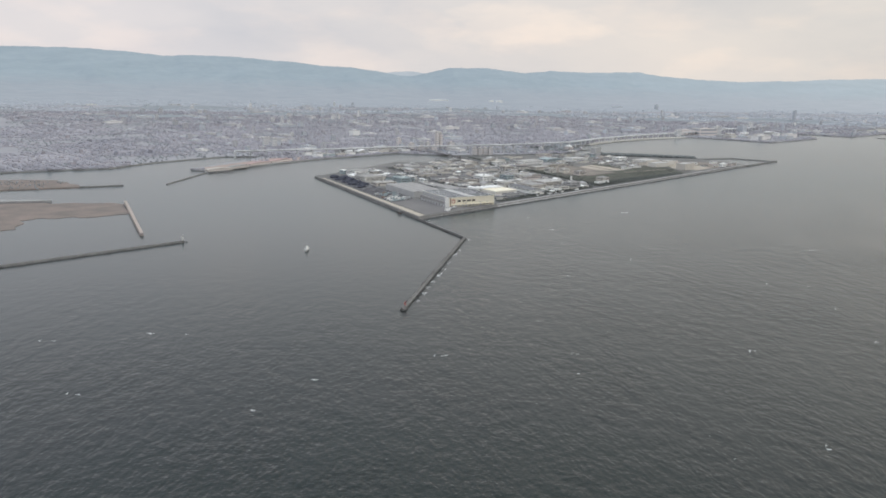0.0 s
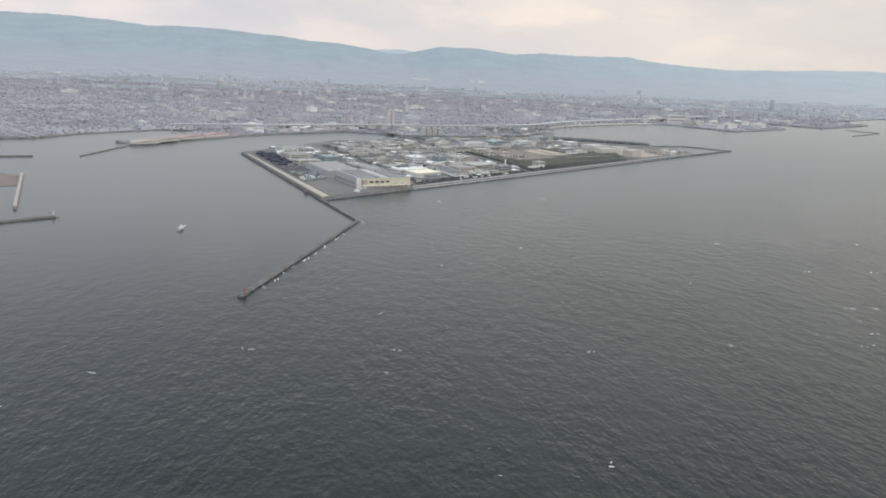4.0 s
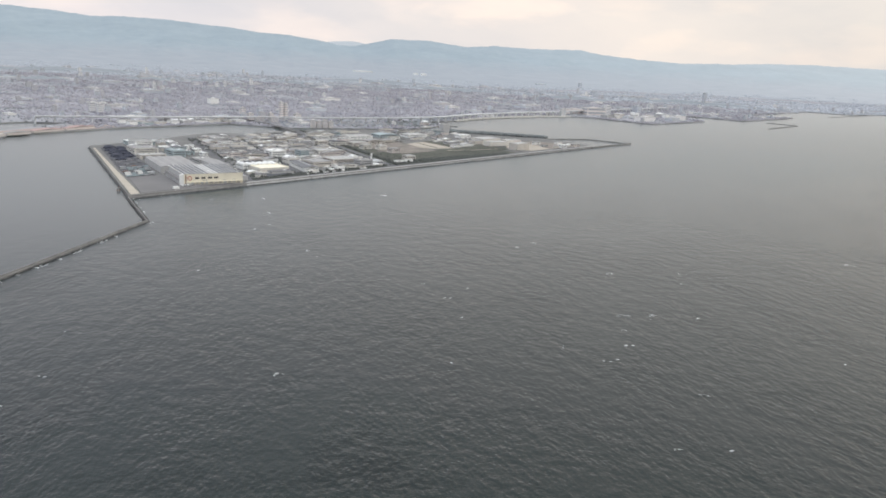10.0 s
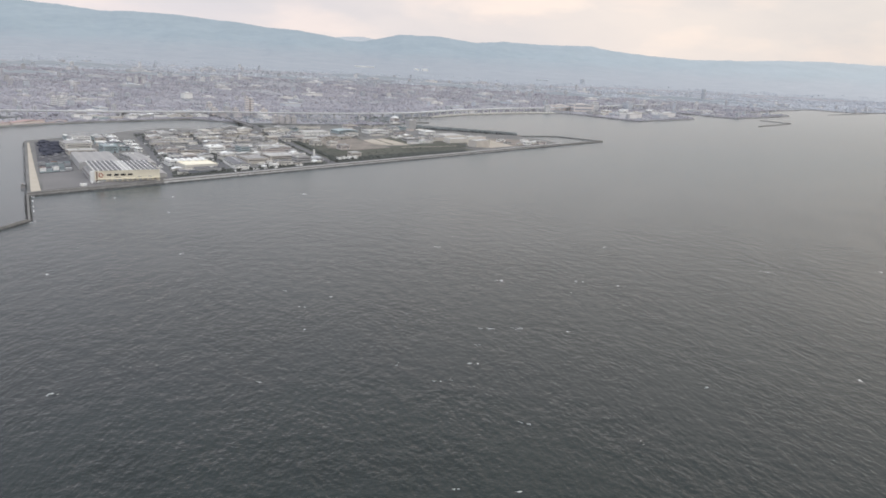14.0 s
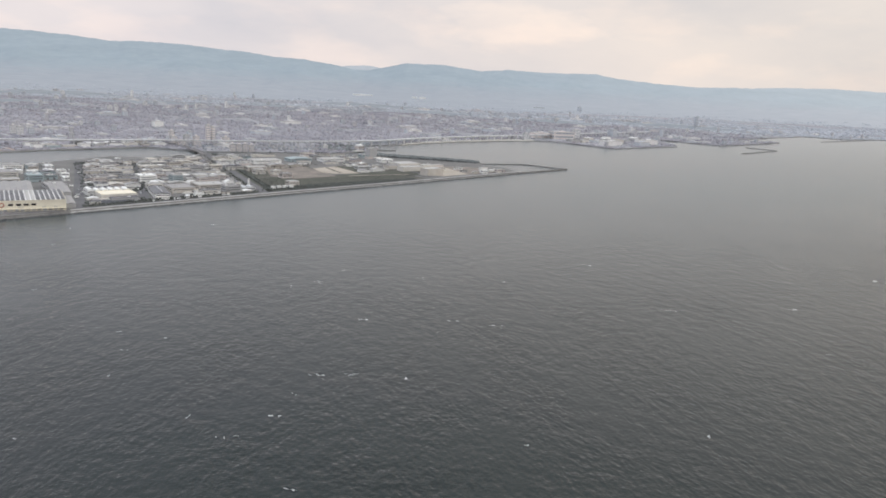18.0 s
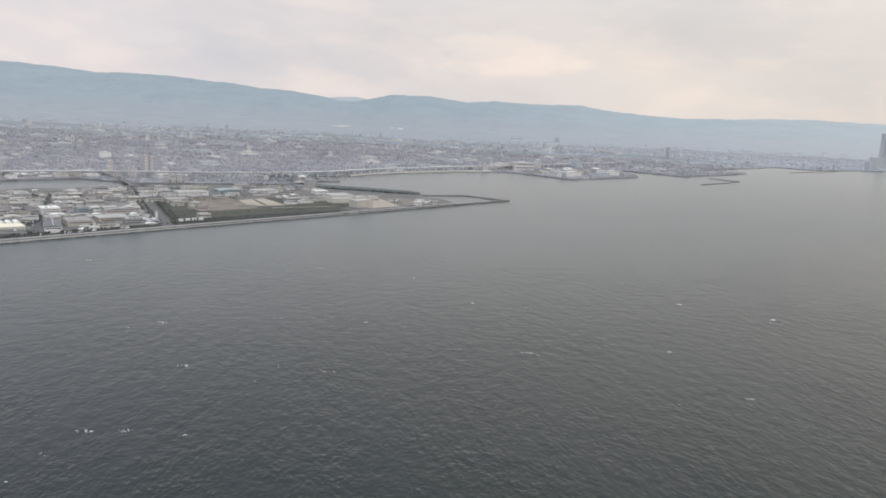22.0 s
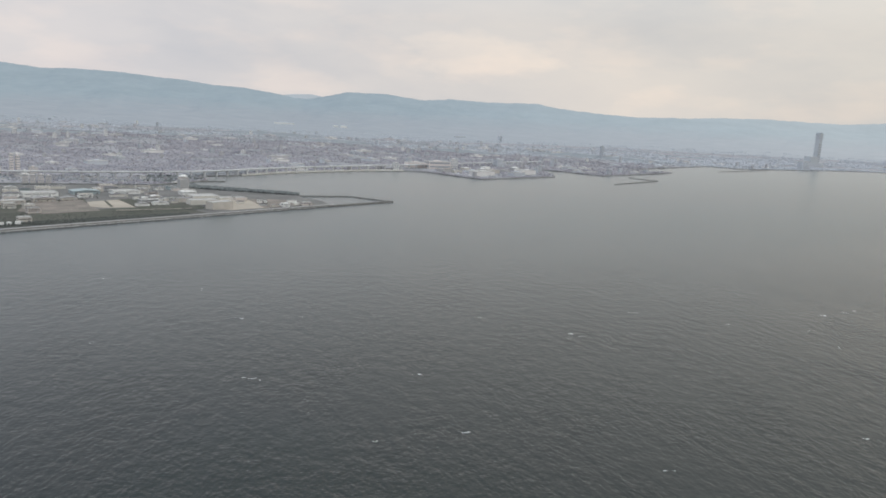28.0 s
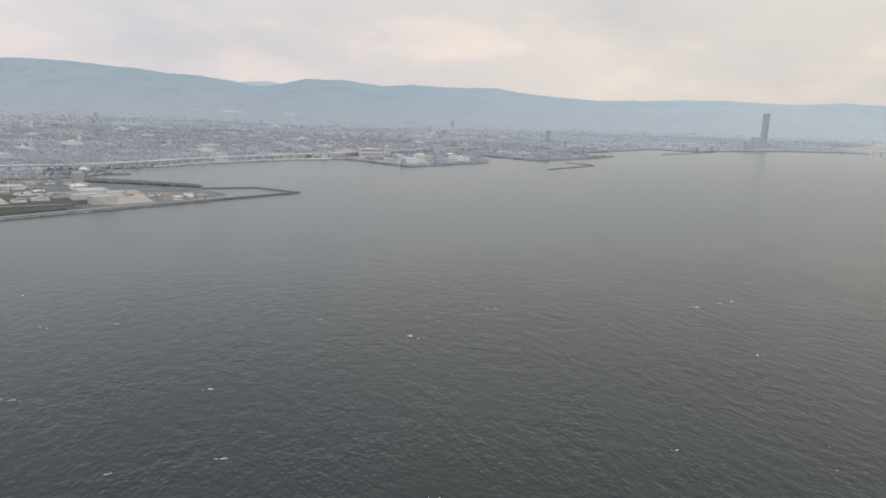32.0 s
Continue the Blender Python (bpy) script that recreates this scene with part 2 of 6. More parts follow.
    gm = N("ShaderNodeMath")
    gm.operation = "MULTIPLY"
    # waves grow with distance from the land
    off = N("ShaderNodeVectorMath")
    off.operation = "DOT_PRODUCT"
    off.inputs[1].default_value = (-0.34, 0.94, 0)
    L(geo.outputs["Position"], off.inputs[0])
    ow = off.outputs["Value"]
    for op, val in (("MULTIPLY", 1 / 220), ("MULTIPLY", None), ("ADD", 1.0), ("DIVIDE", 0.7), ("ADD", 0.3)):
        k = N("ShaderNodeMath")
        k.operation = op
        if op == "DIVIDE":
            k.inputs[0].default_value = val
            L(ow, k.inputs[1])
        else:
            L(ow, k.inputs[0])
            if val is None:
                L(ow, k.inputs[1])
            else:
                k.inputs[1].default_value = val
        ow = k.outputs[0]
    g2 = N("ShaderNodeMath")
    g2.operation = "MULTIPLY"
    L(gr.outputs[0], g2.inputs[0]), L(ow, g2.inputs[1])
    L(m4.outputs[0], gm.inputs[0]), L(g2.outputs[0], gm.inputs[1])
    bp = N("ShaderNodeBump")
    L(gm.outputs[0], bp.inputs["Distance"])
    L(b.outputs[0], bp.inputs["Height"])
    L(bp.outputs[0], bs.inputs["Normal"])
    # silt in broad drifts
    big = N("ShaderNodeTexNoise")
    big.inputs["Scale"].default_value, big.inputs["Detail"].default_value = 0.006, 4
    L(geo.outputs["Position"], big.inputs["Vector"])
    rp = N("ShaderNodeValToRGB")
    rp.color_ramp.elements[0].position, rp.color_ramp.elements[0].color = 0.35, (0.002, 0.0065, 0.0070, 1)
    rp.color_ramp.elements[1].position, rp.color_ramp.elements[1].color = 0.65, (0.006, 0.0100, 0.0100, 1)
    L(big.outputs[0], rp.inputs[0])
    # base colour pales landwards, most in the far bay, standing in for haze
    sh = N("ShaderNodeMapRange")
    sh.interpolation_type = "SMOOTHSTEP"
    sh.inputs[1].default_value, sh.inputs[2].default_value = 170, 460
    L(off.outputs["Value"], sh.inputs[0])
    sea_haze = N("ShaderNodeMix")
    sea_haze.data_type = "RGBA"
    L(sh.outputs[0], sea_haze.inputs[0])
    L(rp.outputs[0], sea_haze.inputs[6])
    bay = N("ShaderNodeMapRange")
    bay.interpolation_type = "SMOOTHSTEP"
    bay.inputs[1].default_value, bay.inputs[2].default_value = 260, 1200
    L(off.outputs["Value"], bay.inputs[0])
    # mud blends the nearer and the farther haze tint
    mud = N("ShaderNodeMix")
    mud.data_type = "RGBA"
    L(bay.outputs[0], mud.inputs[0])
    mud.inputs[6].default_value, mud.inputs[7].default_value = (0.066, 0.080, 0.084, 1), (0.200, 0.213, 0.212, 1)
    L(mud.outputs[2], sea_haze.inputs[7])
    L(sea_haze.outputs[2], bs.inputs["Base Color"])
    ro = N("ShaderNodeMapRange")
    ro.inputs[3].default_value, ro.inputs[4].default_value = 0.15, 0.26
    L(sh.outputs[0], ro.inputs[0])
    L(ro.outputs[0], bs.inputs["Roughness"])
    bs.inputs["Specular Tint"].default_value = (0.885, 0.975, 0.99, 1)
    bs.inputs["IOR"].default_value = 1.333
    return m


CONCRETE = mat("weathered_concrete", (0.34, 0.34, 0.335), (0.23, 0.23, 0.23), 0.85, 0.15, 2.0)
WETCONCRETE = mat("wet_dark_concrete", (0.235, 0.23, 0.222), (0.155, 0.152, 0.149), 0.8, 0.3, 2.0)
CREST = mat("bleached_concrete", (0.42, 0.417, 0.41), (0.34, 0.336, 0.332), 0.85, 0.15, 2.0)
CONCRETE_PALE = mat("pale_concrete", (0.45, 0.405, 0.34), (0.37, 0.33, 0.275), 0.85, 0.12, 1.5)
ASPHALT = mat("asphalt", (0.14, 0.14, 0.145), (0.10, 0.10, 0.105), 0.85, 0.1, 2.0)
YARD = mat("grey_yard_asphalt", (0.19, 0.182, 0.18), (0.145, 0.14, 0.14), 0.85, 0.06, 1.2)
SOIL = mat("bare_soil", (0.275, 0.235, 0.21), (0.135, 0.128, 0.112), 0.95, 0.10, 0.9)
SAND = mat("pale_sand", (0.42, 0.375, 0.315), (0.33, 0.295, 0.25), 0.95, 0.05, 0.8)
GRASS = mat("rough_grass", (0.066, 0.074, 0.058), (0.098, 0.092, 0.080), 0.95, 0.08, 1.0)
LEAF = mat("dark_foliage", (0.096, 0.102, 0.094), (0.070, 0.077, 0.070), 0.9, 0.5, 3.0, spread=0.3, island=True)
# foliage lifted to pale blue-grey, with the haze in its colour
TOWNLEAF = mat("hazed_park_foliage", (0.275, 0.292, 0.305), (0.24, 0.257, 0.27), 0.9, 0.2, 2.0, spread=0.2, island=True)
# the same foliage paler still, for thicker haze farther out
FARLEAF = mat("hazed_outskirt_foliage", (0.345, 0.368, 0.392), (0.315, 0.338, 0.362), 0.9, 0.2, 2.0, spread=0.12, island=True)
PINELEAF = mat("pine_foliage", (0.160, 0.172, 0.172), (0.120, 0.132, 0.132), 0.9, 0.5, 3.0, spread=0.3, island=True)
ROCK = mat("wet_rubble_stone", (0.125, 0.122, 0.118), (0.08, 0.079, 0.077), 0.8, 0.5, 3.0, island=True, spread=0.35)
# town ground, walls and roofs: colours paled towards blue-grey to hold haze
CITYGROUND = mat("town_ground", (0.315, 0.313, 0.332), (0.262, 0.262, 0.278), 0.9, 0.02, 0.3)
ISLANDGROUND = mat("works_ground", (0.19, 0.185, 0.18), (0.12, 0.12, 0.115), 0.9, 0.05, 0.6)
WALLS = mat("town_walls", (1.0, 1.0, 1.0), (0.66, 0.68, 0.70), 0.8, 0.014, 0.09, 0.0, island=True, palette=[
    (0.416, 0.404, 0.441), (0.385, 0.377, 0.415), (0.416, 0.392, 0.414), (0.500, 0.480, 0.511), (0.373, 0.366, 0.403), (0.397, 0.390, 0.429), (0.405, 0.377, 0.396)])
ROOFS = mat("town_roofs", (1.0, 1.0, 1.0), (0.66, 0.68, 0.70), 0.6, 0.014, 0.09, 0.0, island=True, palette=[
    (0.316, 0.313, 0.347), (0.334, 0.330, 0.365), (0.348, 0.338, 0.370), (0.312, 0.305, 0.338), (0.368, 0.359, 0.392), (0.340, 0.324, 0.348), (0.337, 0.337, 0.379), (0.457, 0.442, 0.478)])
# outskirts repeat the town's walls and roofs, paler and bluer for haze
FARWALLS = mat("hazed_outskirt_walls", (0.98, 0.98, 0.98), (0.80, 0.81, 0.82), 0.8, 0.01, 0.05, 0.0, island=True, palette=[
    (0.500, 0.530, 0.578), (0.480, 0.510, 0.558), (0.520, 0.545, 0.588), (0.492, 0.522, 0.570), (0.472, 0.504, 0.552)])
FARROOFS = mat("hazed_outskirt_roofs", (0.98, 0.98, 0.98), (0.80, 0.81, 0.82), 0.6, 0.01, 0.05, 0.0, island=True, palette=[
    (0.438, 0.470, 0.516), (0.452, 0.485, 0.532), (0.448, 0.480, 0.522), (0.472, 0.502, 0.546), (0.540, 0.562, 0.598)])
# woods in a blue-grey that already holds haze
HILL = mat("hazed_wooded_hillside", (0.236, 0.278, 0.301), (0.200, 0.242, 0.264), 1.0, 0.006, 0.03, 0.0, spec=0.0)
# stretch the woods' pattern along the slopes
stretch = HILL.node_tree.nodes.new("ShaderNodeMapping")
stretch.inputs["Scale"].default_value = (1.0, 0.5, 2.0)
for node in list(HILL.node_tree.nodes):
    if node.bl_idname == "ShaderNodeNewGeometry":
        HILL.node_tree.links.new(node.outputs["Position"], stretch.inputs["Vector"])
for node in list(HILL.node_tree.nodes):
    if node.bl_idname == "ShaderNodeTexNoise":
        HILL.node_tree.links.new(stretch.outputs[0], node.inputs["Vector"])


def hazed_foothills():
    """Built-up grey foot, paled to stand in for haze; woods colour higher up."""
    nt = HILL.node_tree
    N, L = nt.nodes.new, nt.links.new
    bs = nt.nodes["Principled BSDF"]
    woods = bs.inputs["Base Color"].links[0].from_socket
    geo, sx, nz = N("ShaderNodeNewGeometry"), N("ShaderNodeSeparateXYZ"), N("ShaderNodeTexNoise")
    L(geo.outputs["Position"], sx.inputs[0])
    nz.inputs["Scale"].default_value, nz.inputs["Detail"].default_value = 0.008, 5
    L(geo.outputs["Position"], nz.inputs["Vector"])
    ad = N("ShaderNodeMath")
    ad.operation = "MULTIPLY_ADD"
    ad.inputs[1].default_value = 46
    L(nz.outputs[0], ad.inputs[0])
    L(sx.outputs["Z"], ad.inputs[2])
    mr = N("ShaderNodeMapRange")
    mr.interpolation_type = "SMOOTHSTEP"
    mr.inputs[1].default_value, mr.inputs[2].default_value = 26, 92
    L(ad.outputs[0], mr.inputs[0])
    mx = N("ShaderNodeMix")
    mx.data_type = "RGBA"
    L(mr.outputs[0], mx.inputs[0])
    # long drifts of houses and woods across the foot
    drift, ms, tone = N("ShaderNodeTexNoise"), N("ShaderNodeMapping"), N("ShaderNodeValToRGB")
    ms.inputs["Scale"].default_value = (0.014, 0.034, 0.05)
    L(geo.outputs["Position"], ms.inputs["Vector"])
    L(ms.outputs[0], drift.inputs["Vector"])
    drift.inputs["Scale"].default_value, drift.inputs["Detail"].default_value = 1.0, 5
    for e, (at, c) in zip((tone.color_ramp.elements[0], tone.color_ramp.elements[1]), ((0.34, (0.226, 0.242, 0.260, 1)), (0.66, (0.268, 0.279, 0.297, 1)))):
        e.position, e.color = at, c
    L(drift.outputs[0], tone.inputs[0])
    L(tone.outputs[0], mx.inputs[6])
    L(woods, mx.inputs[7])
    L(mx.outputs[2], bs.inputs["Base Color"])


hazed_foothills()


def hill_haze():
    """Haze as emission: a little glow, more at the backdrop's farther eastern end."""
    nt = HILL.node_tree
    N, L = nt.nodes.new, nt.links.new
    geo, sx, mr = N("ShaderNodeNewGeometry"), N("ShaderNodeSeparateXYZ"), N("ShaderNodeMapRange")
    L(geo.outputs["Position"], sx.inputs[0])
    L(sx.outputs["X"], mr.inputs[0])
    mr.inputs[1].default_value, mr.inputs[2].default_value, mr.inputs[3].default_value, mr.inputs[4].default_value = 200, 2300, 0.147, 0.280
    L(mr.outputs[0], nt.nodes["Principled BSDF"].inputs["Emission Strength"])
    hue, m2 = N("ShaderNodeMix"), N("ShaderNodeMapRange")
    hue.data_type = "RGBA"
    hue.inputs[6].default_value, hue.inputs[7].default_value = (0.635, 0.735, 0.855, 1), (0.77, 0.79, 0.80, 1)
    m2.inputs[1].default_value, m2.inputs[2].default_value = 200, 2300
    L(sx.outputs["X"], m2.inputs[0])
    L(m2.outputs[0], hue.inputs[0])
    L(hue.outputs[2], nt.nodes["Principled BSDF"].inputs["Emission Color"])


hill_haze()
CREAM = mat("cream_cladding", (0.80, 0.75, 0.62), (0.73, 0.68, 0.55), 0.6, 0.3, 3.0, 0.05)
ROOFGREY = mat("grey_metal_roof", (0.31, 0.30, 0.295), (0.24, 0.235, 0.232), 0.5, 0.2, 3.0, 0.05, metal=0.1)
WHITE = mat("white_paint", (0.80, 0.80, 0.78), (0.70, 0.70, 0.68), 0.5, 0.4, 3.0, 0.05)
PANEL = mat("solar_cells", (0.06, 0.063, 0.075), (0.045, 0.048, 0.057), 0.34, 0.5, 3.0, 0.0, spec=0.35)
# far windows: dark glass lightened to grey in place of haze
HAZEDGLASS = mat("hazed_window_bands", (0.34, 0.36, 0.39), (0.30, 0.32, 0.35), 0.3, 0.5, 3.0, 0.0, spec=0.5)
GLASSDARK = mat("dark_window_glass", (0.06, 0.07, 0.08), (0.04, 0.045, 0.05), 0.15, 0.5, 3.0, 0.0, spec=0.5)
TEAL = mat("faded_teal_cladding", (0.36, 0.42, 0.435), (0.29, 0.345, 0.36), 0.6, 0.3, 3.0, 0.05)
BEIGE = mat("beige_cladding", (0.54, 0.51, 0.465), (0.46, 0.43, 0.39), 0.7, 0.3, 3.0, 0.05)
GREYWALL = mat("grey_cladding", (0.44, 0.44, 0.44), (0.36, 0.36, 0.36), 0.7, 0.3, 3.0, 0.05)
DARKROOF = mat("dark_slate_roof", (0.17, 0.17, 0.18), (0.125, 0.125, 0.13), 0.6, 0.3, 3.0, 0.05)
PALEROOF = mat("pale_membrane_roof", (0.46, 0.45, 0.435), (0.38, 0.372, 0.362), 0.7, 0.25, 3.0, 0.05)
SILVER = mat("galvanised_sheet", (0.58, 0.59, 0.60), (0.48, 0.49, 0.50), 0.4, 0.3, 3.0, 0.05, metal=0.5)
RUST = mat("rusty_steel", (0.27, 0.17, 0.13), (0.17, 0.11, 0.09), 0.8, 0.5, 3.0)
RED = mat("red_paint", (0.45, 0.09, 0.06), (0.36, 0.07, 0.05), 0.5, 0.5, 3.0, 0.05)
NAVY = mat("blue_black_heap", (0.055, 0.06, 0.085), (0.035, 0.037, 0.05), 0.8, 0.5, 3.0, 0.4)
PINK = mat("pinkish_render", (0.60, 0.55, 0.52), (0.53, 0.485, 0.46), 0.8, 0.3, 3.0, 0.05)
BARK = mat("bark", (0.13, 0.10, 0.075), (0.09, 0.07, 0.055), 0.9, 2.0, 8.0)
STEEL = mat("painted_steel", (0.35, 0.36, 0.37), (0.27, 0.28, 0.29), 0.5, 0.5, 4.0, 0.05, metal=0.2)
TOWERGLASS = mat("tower_cladding", (0.46, 0.49, 0.515), (0.42, 0.45, 0.475), 0.4, 0.2, 2.0, 0.0, spec=0.5)
FOAM = mat("sea_foam", (0.92, 0.93, 0.93), (0.78, 0.80, 0.80), 0.9, 1.0, 6.0, 0.2)

# ---------------------------------------------------------------- building helpers


def part(name, bm, material, parent=None, label=""):
    me = bpy.data.meshes.new(name)
    bm.to_mesh(me)
    bm.free()
    for x in (material if isinstance(material, (list, tuple)) else [material]):
        me.materials.append(x)
    ob = new(name, me)
    if parent:
        ob.parent = parent
    if label:
        ob["label"] = label
    return ob


def raw(name, verts, faces, materials, idx=None, parent=None):
    """One mesh from arrays."""
    me = bpy.data.meshes.new(name)
    me.from_pydata([tuple(v) for v in verts], [], faces)
    for x in materials:
        me.materials.append(x)
    if idx is not None:
        me.polygons.foreach_set("material_index", np.asarray(idx, dtype=np.int32))
    ob = new(name, me)
    if parent:
        ob.parent = parent
    return ob


def box(bm, x0, x1, y0, y1, z0, z1, m=None, mi=0):
    vs = [bm.verts.new(m @ Vector(p) if m else p) for p in (
        (x0, y0, z0), (x1, y0, z0), (x1, y1, z0), (x0, y1, z0), (x0, y0, z1), (x1, y0, z1), (x1, y1, z1), (x0, y1, z1))]
    for f in ((3, 2, 1, 0), (4, 5, 6, 7), (0, 1, 5, 4), (1, 2, 6, 5), (2, 3, 7, 6), (3, 0, 4, 7)):
        bm.faces.new([vs[i] for i in f]).material_index = mi
    return vs


def slab(name, outline, z0, z1, materials, parent=None, batter=0.0):
    """A piece of ground: an outline in plan between two heights; the sides may lean out at the foot by batter."""
    bm = bmesh.new()
    n = len(outline)
    area = sum(outline[i][0] * outline[(i + 1) % n][1] - outline[(i + 1) % n][0] * outline[i][1] for i in range(n))
    pts = list(outline) if area > 0 else list(outline)[::-1]
    low = []
    for i in range(n):
        a, b, c = Vector(pts[i - 1]), Vector(pts[i]), Vector(pts[(i + 1) % n])
        d1, d2 = (b - a).normalized(), (c - b).normalized()
        nrm = Vector((d1.y + d2.y, -d1.x - d2.x))
        nrm = nrm.normalized() if nrm.length > 1e-6 else Vector((d1.y, -d1.x))
        low.append(b + nrm * batter)
    top = [bm.verts.new((*p, z1)) for p in pts]
    bot = [bm.verts.new((*p, z0)) for p in low]
    bm.faces.new(top)
    for i in range(n):
        j = (i + 1) % n
        f = bm.faces.new((bot[i], bot[j], top[j], top[i]))
        f.material_index = 1 if isinstance(materials, (list, tuple)) and len(materials) > 1 else 0
    bm.normal_update()
    bmesh.ops.triangulate(bm, faces=[f for f in bm.faces if len(f.verts) > 4])
    return part(name, bm, materials, parent)


def along(pts, step):
    """Places every step along a line of points: x, y, heading."""
    out, left = [], 0.0
    for (x0, y0), (x1, y1) in zip(pts, pts[1:]):
        ln = math.hypot(x1 - x0, y1 - y0)
        s = left
        while s < ln:
            out.append((x0 + (x1 - x0) * s / ln, y0 + (y1 - y0) * s / ln, math.atan2(y1 - y0, x1 - x0)))
            s += step
        left = s - ln
    return out


def sweep(bm, pts, profile, mi=0):
    """A profile of (side, height) carried along a line of points; closed, with end caps."""
    rings = []
    for i, p in enumerate(pts):
        a, c = Vector(pts[max(i - 1, 0)][:2]), Vector(pts[min(i + 1, len(pts) - 1)][:2])
        d = (c - a).normalized()
        side = Vector((d.y, -d.x))
        z = p[2] if len(p) > 2 else 0.0
        rings.append([bm.verts.new((p[0] + side.x * s, p[1] + side.y * s, z + h)) for s, h in profile])
    k = len(profile)
    for r0, r1 in zip(rings, rings[1:]):
        for i in range(k):
            j = (i + 1) % k
            bm.faces.new((r0[i], r0[j], r1[j], r1[i])).material_index = mi
    bm.faces.new(rings[0][::-1]).material_index = mi
    bm.faces.new(rings[-1]).material_index = mi
    bmesh.ops.recalc_face_normals(bm, faces=bm.faces[:])


def inside(x, y, poly):
    r = False
    j = len(poly) - 1
    for i in range(len(poly)):
        (xi, yi), (xj, yj) = poly[i], poly[j]
        if (yi > y) != (yj > y) and x < (xj - xi) * (y - yi) / (yj - yi) + xi:
            r = not r
        j = i
    return r


def thing(name, label, category, x=0, y=0, z=0, rz=0, group=""):
    """An empty base for a thing that is made of parts."""
    ob = tagged(new(name), label, category, group)
    ob.empty_display_size = 0.2
    ob.matrix_world = pose(x, y, z, 0, 0, rz)
    return ob


# ---------------------------------------------------------------- sea and land
bm = bmesh.new()
bm.faces.new([bm.verts.new(p) for p in ((-7000, -2500, 0), (7000, -2500, 0), (7000, 5200, 0), (-7000, 5200, 0))])
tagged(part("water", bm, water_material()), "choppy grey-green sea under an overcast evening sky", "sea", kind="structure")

# shore of the plain, from the quays past the beach to the far headlands, closed behind the hills
COAST = [(-1000, 330), (-480, 430), (-298, 517), (-237, 555), (-220, 600), (-180, 655), (-150, 658), (-172, 585), (-179, 556), (-163, 553), (-132, 606), (-98, 655), (-38, 719),
         (8, 706), (118, 750), (141, 784), (150, 808), (138, 822), (141, 846), (160, 859), (184, 896), (206, 927), (250, 972), (290, 1008), (330, 1030), (357, 1026), (390, 992), (418, 968)]
HEADLANDS = [(520, 1060), (525, 1175), (597, 1117), (641, 1154), (745, 1258), (664, 1262), (903, 1500), (955, 1467), (1130, 1560), (1240, 1612), (1400, 1650),
             (1430, 1640), (1492, 1885), (2074, 2382), (2900, 2500)]
SHORE = COAST + HEADLANDS + [(2900, 3300), (1500, 3900), (-1500, 3900), (-2800, 3200), (-2800, 1200), (-1600, 500)]
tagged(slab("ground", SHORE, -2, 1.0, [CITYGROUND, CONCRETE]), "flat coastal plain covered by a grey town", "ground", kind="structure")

# the hills: a ridge round the plain, rising from its inland edge
CX, CY = 150.0, 60.0
RIDGE = [(-60, 125), (-40, 167), (-31, 181), (-28, 185), (-25.8, 185), (-23.4, 175), (-21.4, 161), (-19, 169), (-17.5, 167), (-15.5, 161), (-13, 148), (-11, 135), (-8.4, 127), (-6, 104),
         (-4.8, 91), (-3.8, 89), (-2.5, 112), (-1, 137), (1.5, 139), (2.9, 127), (4.4, 116), (6.3, 133), (9, 128), (12.6, 134), (15, 110),
         (17.4, 98), (19.4, 93), (22.4, 102), (24.6, 113), (28.2, 124), (31, 117), (32.6, 116), (35, 135), (37, 131), (60, 122)]


def foot(A):
    """Distance at which the plain ends and the hills begin, by heading."""
    return np.interp(A, [-60, 6, 18, 30, 37, 60], [1650, 1650, 1950, 2300, 2550, 2550])


def hill_height(X, Y, rough=True):
    R, A = np.hypot(X - CX, Y - CY), np.degrees(np.arctan2(X - CX, Y - CY))
    top = np.interp(A, [a for a, _ in RIDGE], [h for _, h in RIDGE])
    r0 = foot(A)
    s = np.clip((R - r0) / (4380 - r0), 0, 1)
    return -0.5 + (top + 0.5) * (0.16 * s + 0.84 * s ** 2.3), s


def relief(x, y, k):
    """Spurs, lumps and the ragged skyline added to the even slope at a share k of the way up."""
    deg, far_r = math.degrees(math.atan2(x - CX, y - CY)), math.hypot(x - CX, y - CY)
    spur = noise.fractal(Vector((deg * 0.4, far_r / 900, 1.7)), 1.0, 2.1, 4)
    lump = noise.noise(Vector((x / 300, y / 300, 3.1)))
    return (spur * 40 + lump * 30) * k * k * (1 - k) * 1.6 + 3 * k * spur + k ** 3 * (2.5 * noise.noise(Vector((deg * 0.9, far_r / 700, 8.0))) + 2.5 * noise.noise(Vector((deg * 2.6, far_r / 300, 5.0))))


